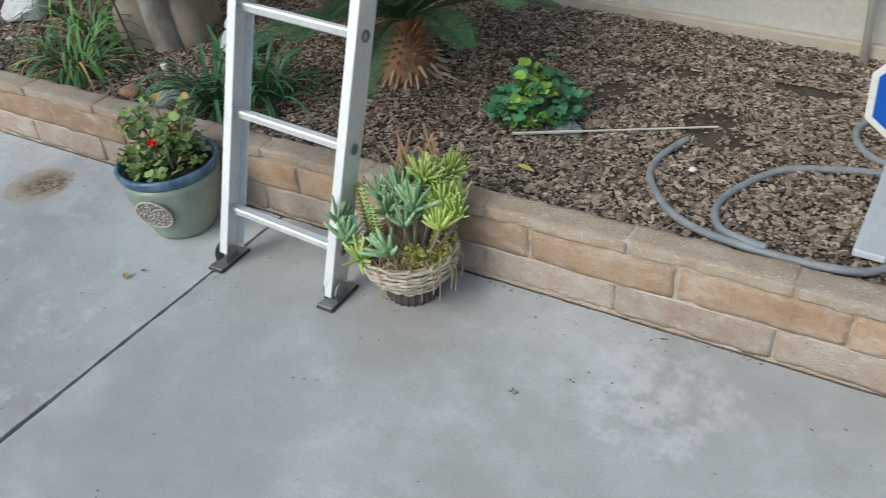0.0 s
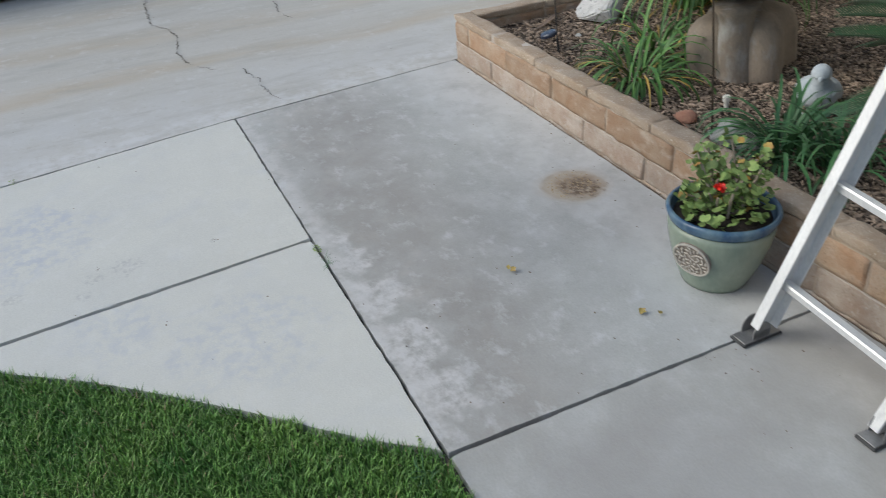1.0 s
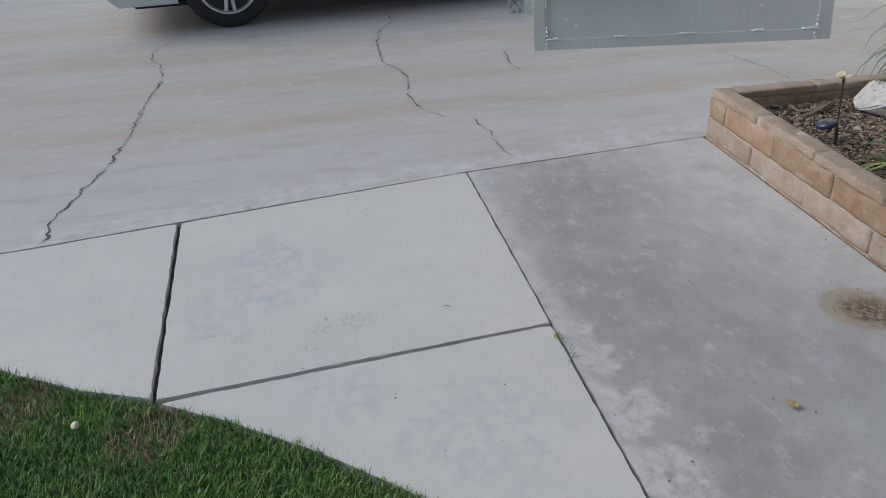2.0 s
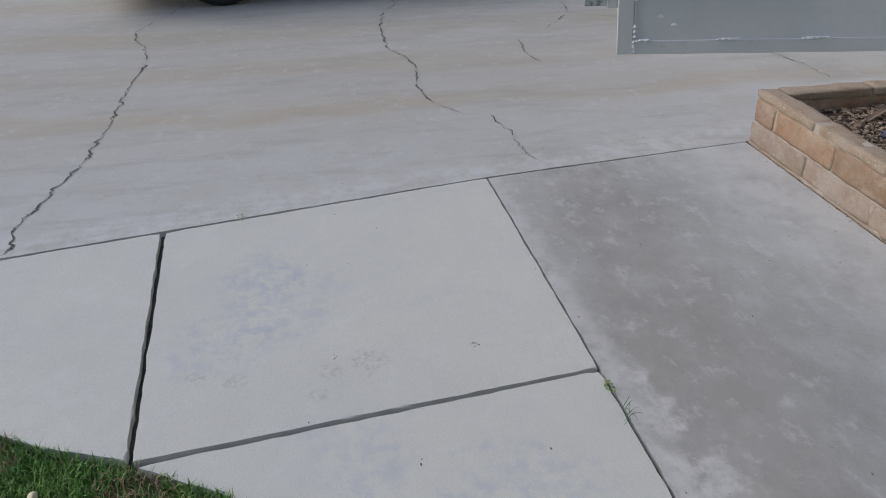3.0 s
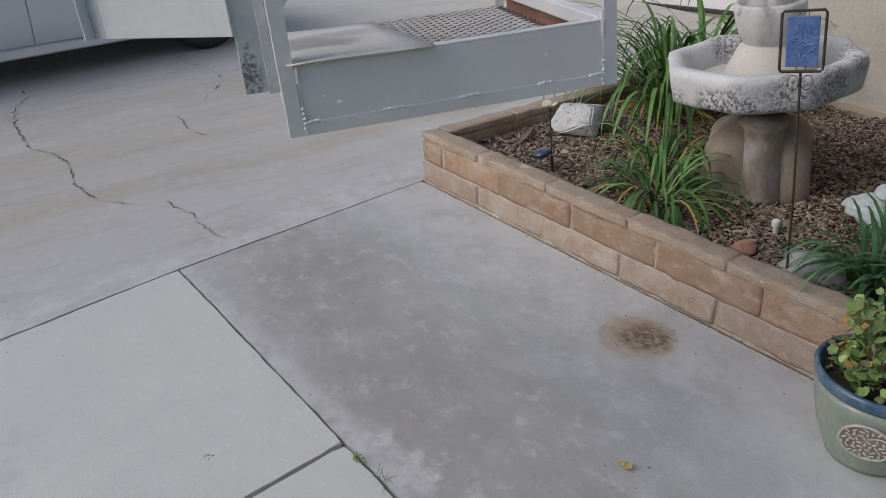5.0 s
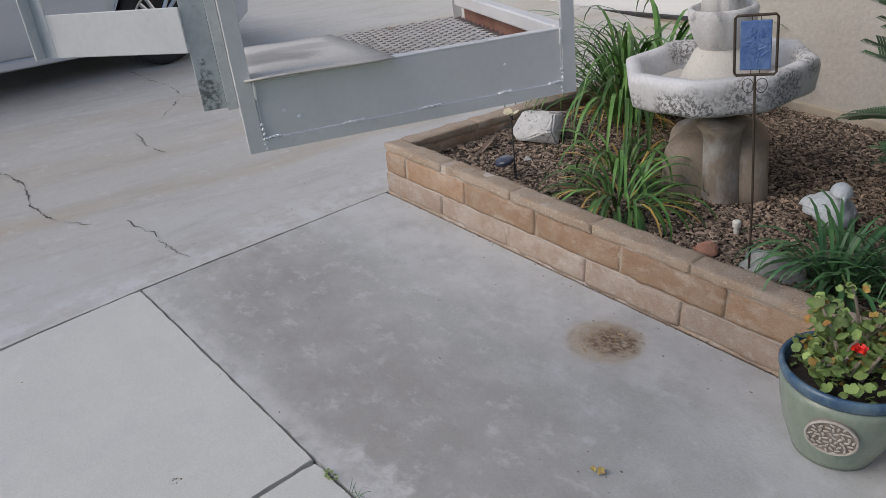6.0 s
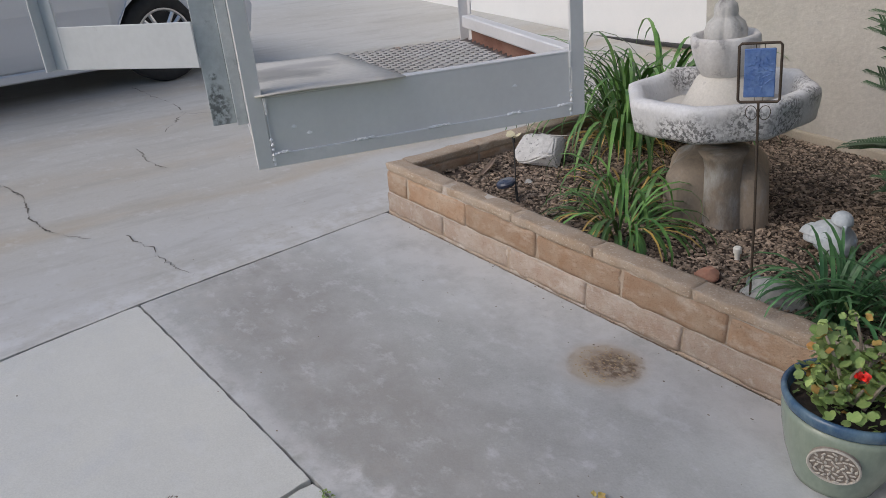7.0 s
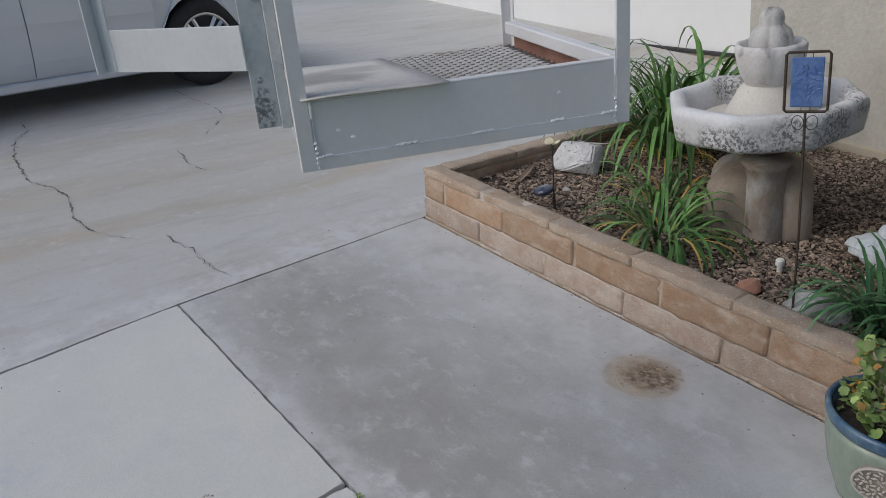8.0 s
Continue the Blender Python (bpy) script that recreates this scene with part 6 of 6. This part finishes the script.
for i in range(150):
    a, d = rnd.uniform(0, 6.28), 0.105 * math.sqrt(rnd.random())
    crumb(bm, 1.550 + 1.0 * d * math.cos(a), -0.243 + d * math.sin(a), rnd.uniform(0.0015, 0.0045), 0.001)
tagged(part("dirt_patch", bm, M["straw"]), "round patch of brown dirt left by a pot", "dirt", kind="stuff")

# ---- bark mulch and lawn ----
M["bark"] = surf("bark_chip", (0.15, 0.11, 0.08), (0.285, 0.22, 0.165), 30, 0.95, 0.5, 120)
nt = M["bark"].node_tree
geo = nt.nodes.new("ShaderNodeNewGeometry")
hv = nt.nodes.new("ShaderNodeHueSaturation")
mr = nt.nodes.new("ShaderNodeMapRange")
mr.inputs["To Min"].default_value, mr.inputs["To Max"].default_value = 0.32, 2.1
nt.links.new(geo.outputs["Random Per Island"], mr.inputs["Value"])
nt.links.new(mr.outputs[0], hv.inputs["Value"])
bc = nt.nodes["Principled BSDF"].inputs["Base Color"]
nt.links.new(bc.links[0].from_socket, hv.inputs["Color"])
nt.links.new(hv.outputs[0], bc)


def bare(x, y):
    """Patches where the mulch has been washed off the soil."""
    k = 0.55 * noise.noise(Vector((x * 9, y * 9, 2.0)))
    return any(math.hypot((x - a) / p, (y - b) / q) + k < 1 for a, b, p, q in ((3.48, 1.22, 0.17, 0.05), (3.78, 0.84, 0.10, 0.13), (3.86, 0.72, 0.12, 0.07), (3.40, 0.95, 0.10, 0.10), (2.95, 1.15, 0.10, 0.06), (3.72, 0.62, 0.05, 0.05)))


verts, faces = [], []
rg = np.random.default_rng(4)
for i in range(86000):
    x = 0.095 + 4.95 * rg.random() if i < 79000 else 5.0 + 1.5 * rg.random()
    y = 0.095 + (house_y(x) - 0.105) * rg.random()
    if noise.noise(Vector((x * 3.6, y * 3.6, 4.0))) > 0.64 or (bare(x, y) and rg.random() < 0.86):
        continue
    big = rg.random()
    l, w, h = 0.0045 + 0.019 * big ** 5, 0.0028 + 0.0050 * rg.random() + 0.005 * big ** 5, 0.0008 + 0.0018 * rg.random()
    m = pose(x, y, soil_z(x, y) + 0.004 + 0.008 * rg.random(), *(rg.normal(0, 14, 2)), 360 * rg.random())
    b0 = len(verts)
    k = [0.6 + 0.5 * v for v in rg.random(6)]
    flat = [(-l * k[0], -w * 0.5), (0.0, -w * k[1]), (l * k[2], -w * 0.4), (l * 0.9 * k[3], w * 0.5), (0, w * k[4]), (-l * 0.9 * k[5], w * 0.4)]
    verts += [tuple(m @ Vector((p, q, -h))) for p, q in flat] + [tuple(m @ Vector((p * 0.9, q * 0.9, h))) for p, q in flat]
    faces += [tuple(b0 + 6 + j for j in range(6))] + [(b0 + j, b0 + (j + 1) % 6, b0 + 6 + (j + 1) % 6, b0 + 6 + j) for j in range(6)]
me = bpy.data.meshes.new("bark_mulch")
me.from_pydata(verts, [], faces)
me.materials.append(M["bark"])
mulch = new("bark_mulch", me)
mulch.matrix_world = GRADE
tagged(mulch, "brown shredded bark mulch covering the raised bed", "mulch", kind="stuff")

nt = M["grass"].node_tree
geo = nt.nodes.new("ShaderNodeNewGeometry")
hv = nt.nodes.new("ShaderNodeHueSaturation")
mr = nt.nodes.new("ShaderNodeMapRange")
mr.inputs["To Min"].default_value, mr.inputs["To Max"].default_value = 0.6, 1.6
nt.links.new(geo.outputs["Random Per Island"], mr.inputs["Value"])
nt.links.new(mr.outputs[0], hv.inputs["Value"])
bc = nt.nodes["Principled BSDF"].inputs["Base Color"]
nt.links.new(bc.links[0].from_socket, hv.inputs["Color"])
nt.links.new(hv.outputs[0], bc)


def edge_x(y):
    """The lawn's edge: the x beyond which grass grows, at a given y."""
    for (x0, y0), (x1, y1) in zip(GRASS_EDGE, GRASS_EDGE[1:]):
        if y1 <= y <= y0:
            return x0 + (x1 - x0) * (y0 - y) / (y0 - y1)
    return 9.0


def lawn(count, x0, x1, y0, y1, material, name, label, tall=0.030, test=None, wide=1.0):
    verts, faces = [], []
    for i in range(count):
        x, y = x0 + (x1 - x0) * rg.random(), y0 + (y1 - y0) * rg.random()
        if x < edge_x(y) - 0.002 + 0.008 * noise.noise(Vector((x * 9, y * 9, 0))) or (test and not test(x, y)):
            continue
        near = max(0.0, 1 - (x - edge_x(y)) / 0.05)
        a, l = 6.283 * rg.random(), tall * (0.55 + 0.75 * rg.random())
        lean = l * (0.25 + 0.6 * rg.random())
        dx, dy = math.cos(a), math.sin(a)
        w = wide * (0.0013 + 0.0008 * rg.random())
        b0 = len(verts)
        z = -0.012
        verts += [(x - w * dy, y + w * dx, z), (x + w * dy, y - w * dx, z),
                  (x + 0.35 * lean * dx - w * 0.8 * dy, y + 0.35 * lean * dy + w * 0.8 * dx, z + 0.6 * l), (x + 0.35 * lean * dx + w * 0.8 * dy, y + 0.35 * lean * dy - w * 0.8 * dx, z + 0.6 * l),
                  (x + lean * dx, y + lean * dy, z + l * 0.92)]
        faces += [(b0, b0 + 1, b0 + 3, b0 + 2), (b0 + 2, b0 + 3, b0 + 4)]
    me = bpy.data.meshes.new(name)
    me.from_pydata(verts, [], faces)
    me.materials.append(material)
    ob = new(name, me)
    ob.matrix_world = GRADE
    return tagged(ob, label, "grass", kind="stuff")


def worn(x, y):
    return min(math.hypot((x - 1.66) / 0.10, (y + 2.49) / 0.10), math.hypot((x - 1.46) / 0.10, (y + 2.87) / 0.08)) + 0.5 * noise.noise(Vector((x * 14, y * 14, 0)))


lawn(230000, 1.0, 4.3, -3.6, -1.26, M["grass"], "lawn_grass", "short dense green lawn", test=lambda x, y: worn(x, y) > 1 or rg.random() < 0.15)
lawn(110000, 1.0, 8.0, -8.0, -1.27, M["grass"], "lawn_grass_beyond", "short green lawn reaching away from the walk", 0.034, test=lambda x, y: x > 4.3 or y < -3.6, wide=3.0)
lawn(60000, 1.2, 4.0, -3.2, -1.26, M["straw"], "dry_grass", "dry straw-coloured blades in a worn patch of lawn", 0.03, test=lambda x, y: worn(x, y) < 1.25 or rg.random() < 0.04)
stone_l = stone("white_rock", (1.597, -2.698), (0.014, 0.011, 0.010), M["cream"], "small pale yellowish stone lying in the lawn", 23)
stone_l.matrix_world = GRADE @ pose(1.597, -2.698, 0.018)
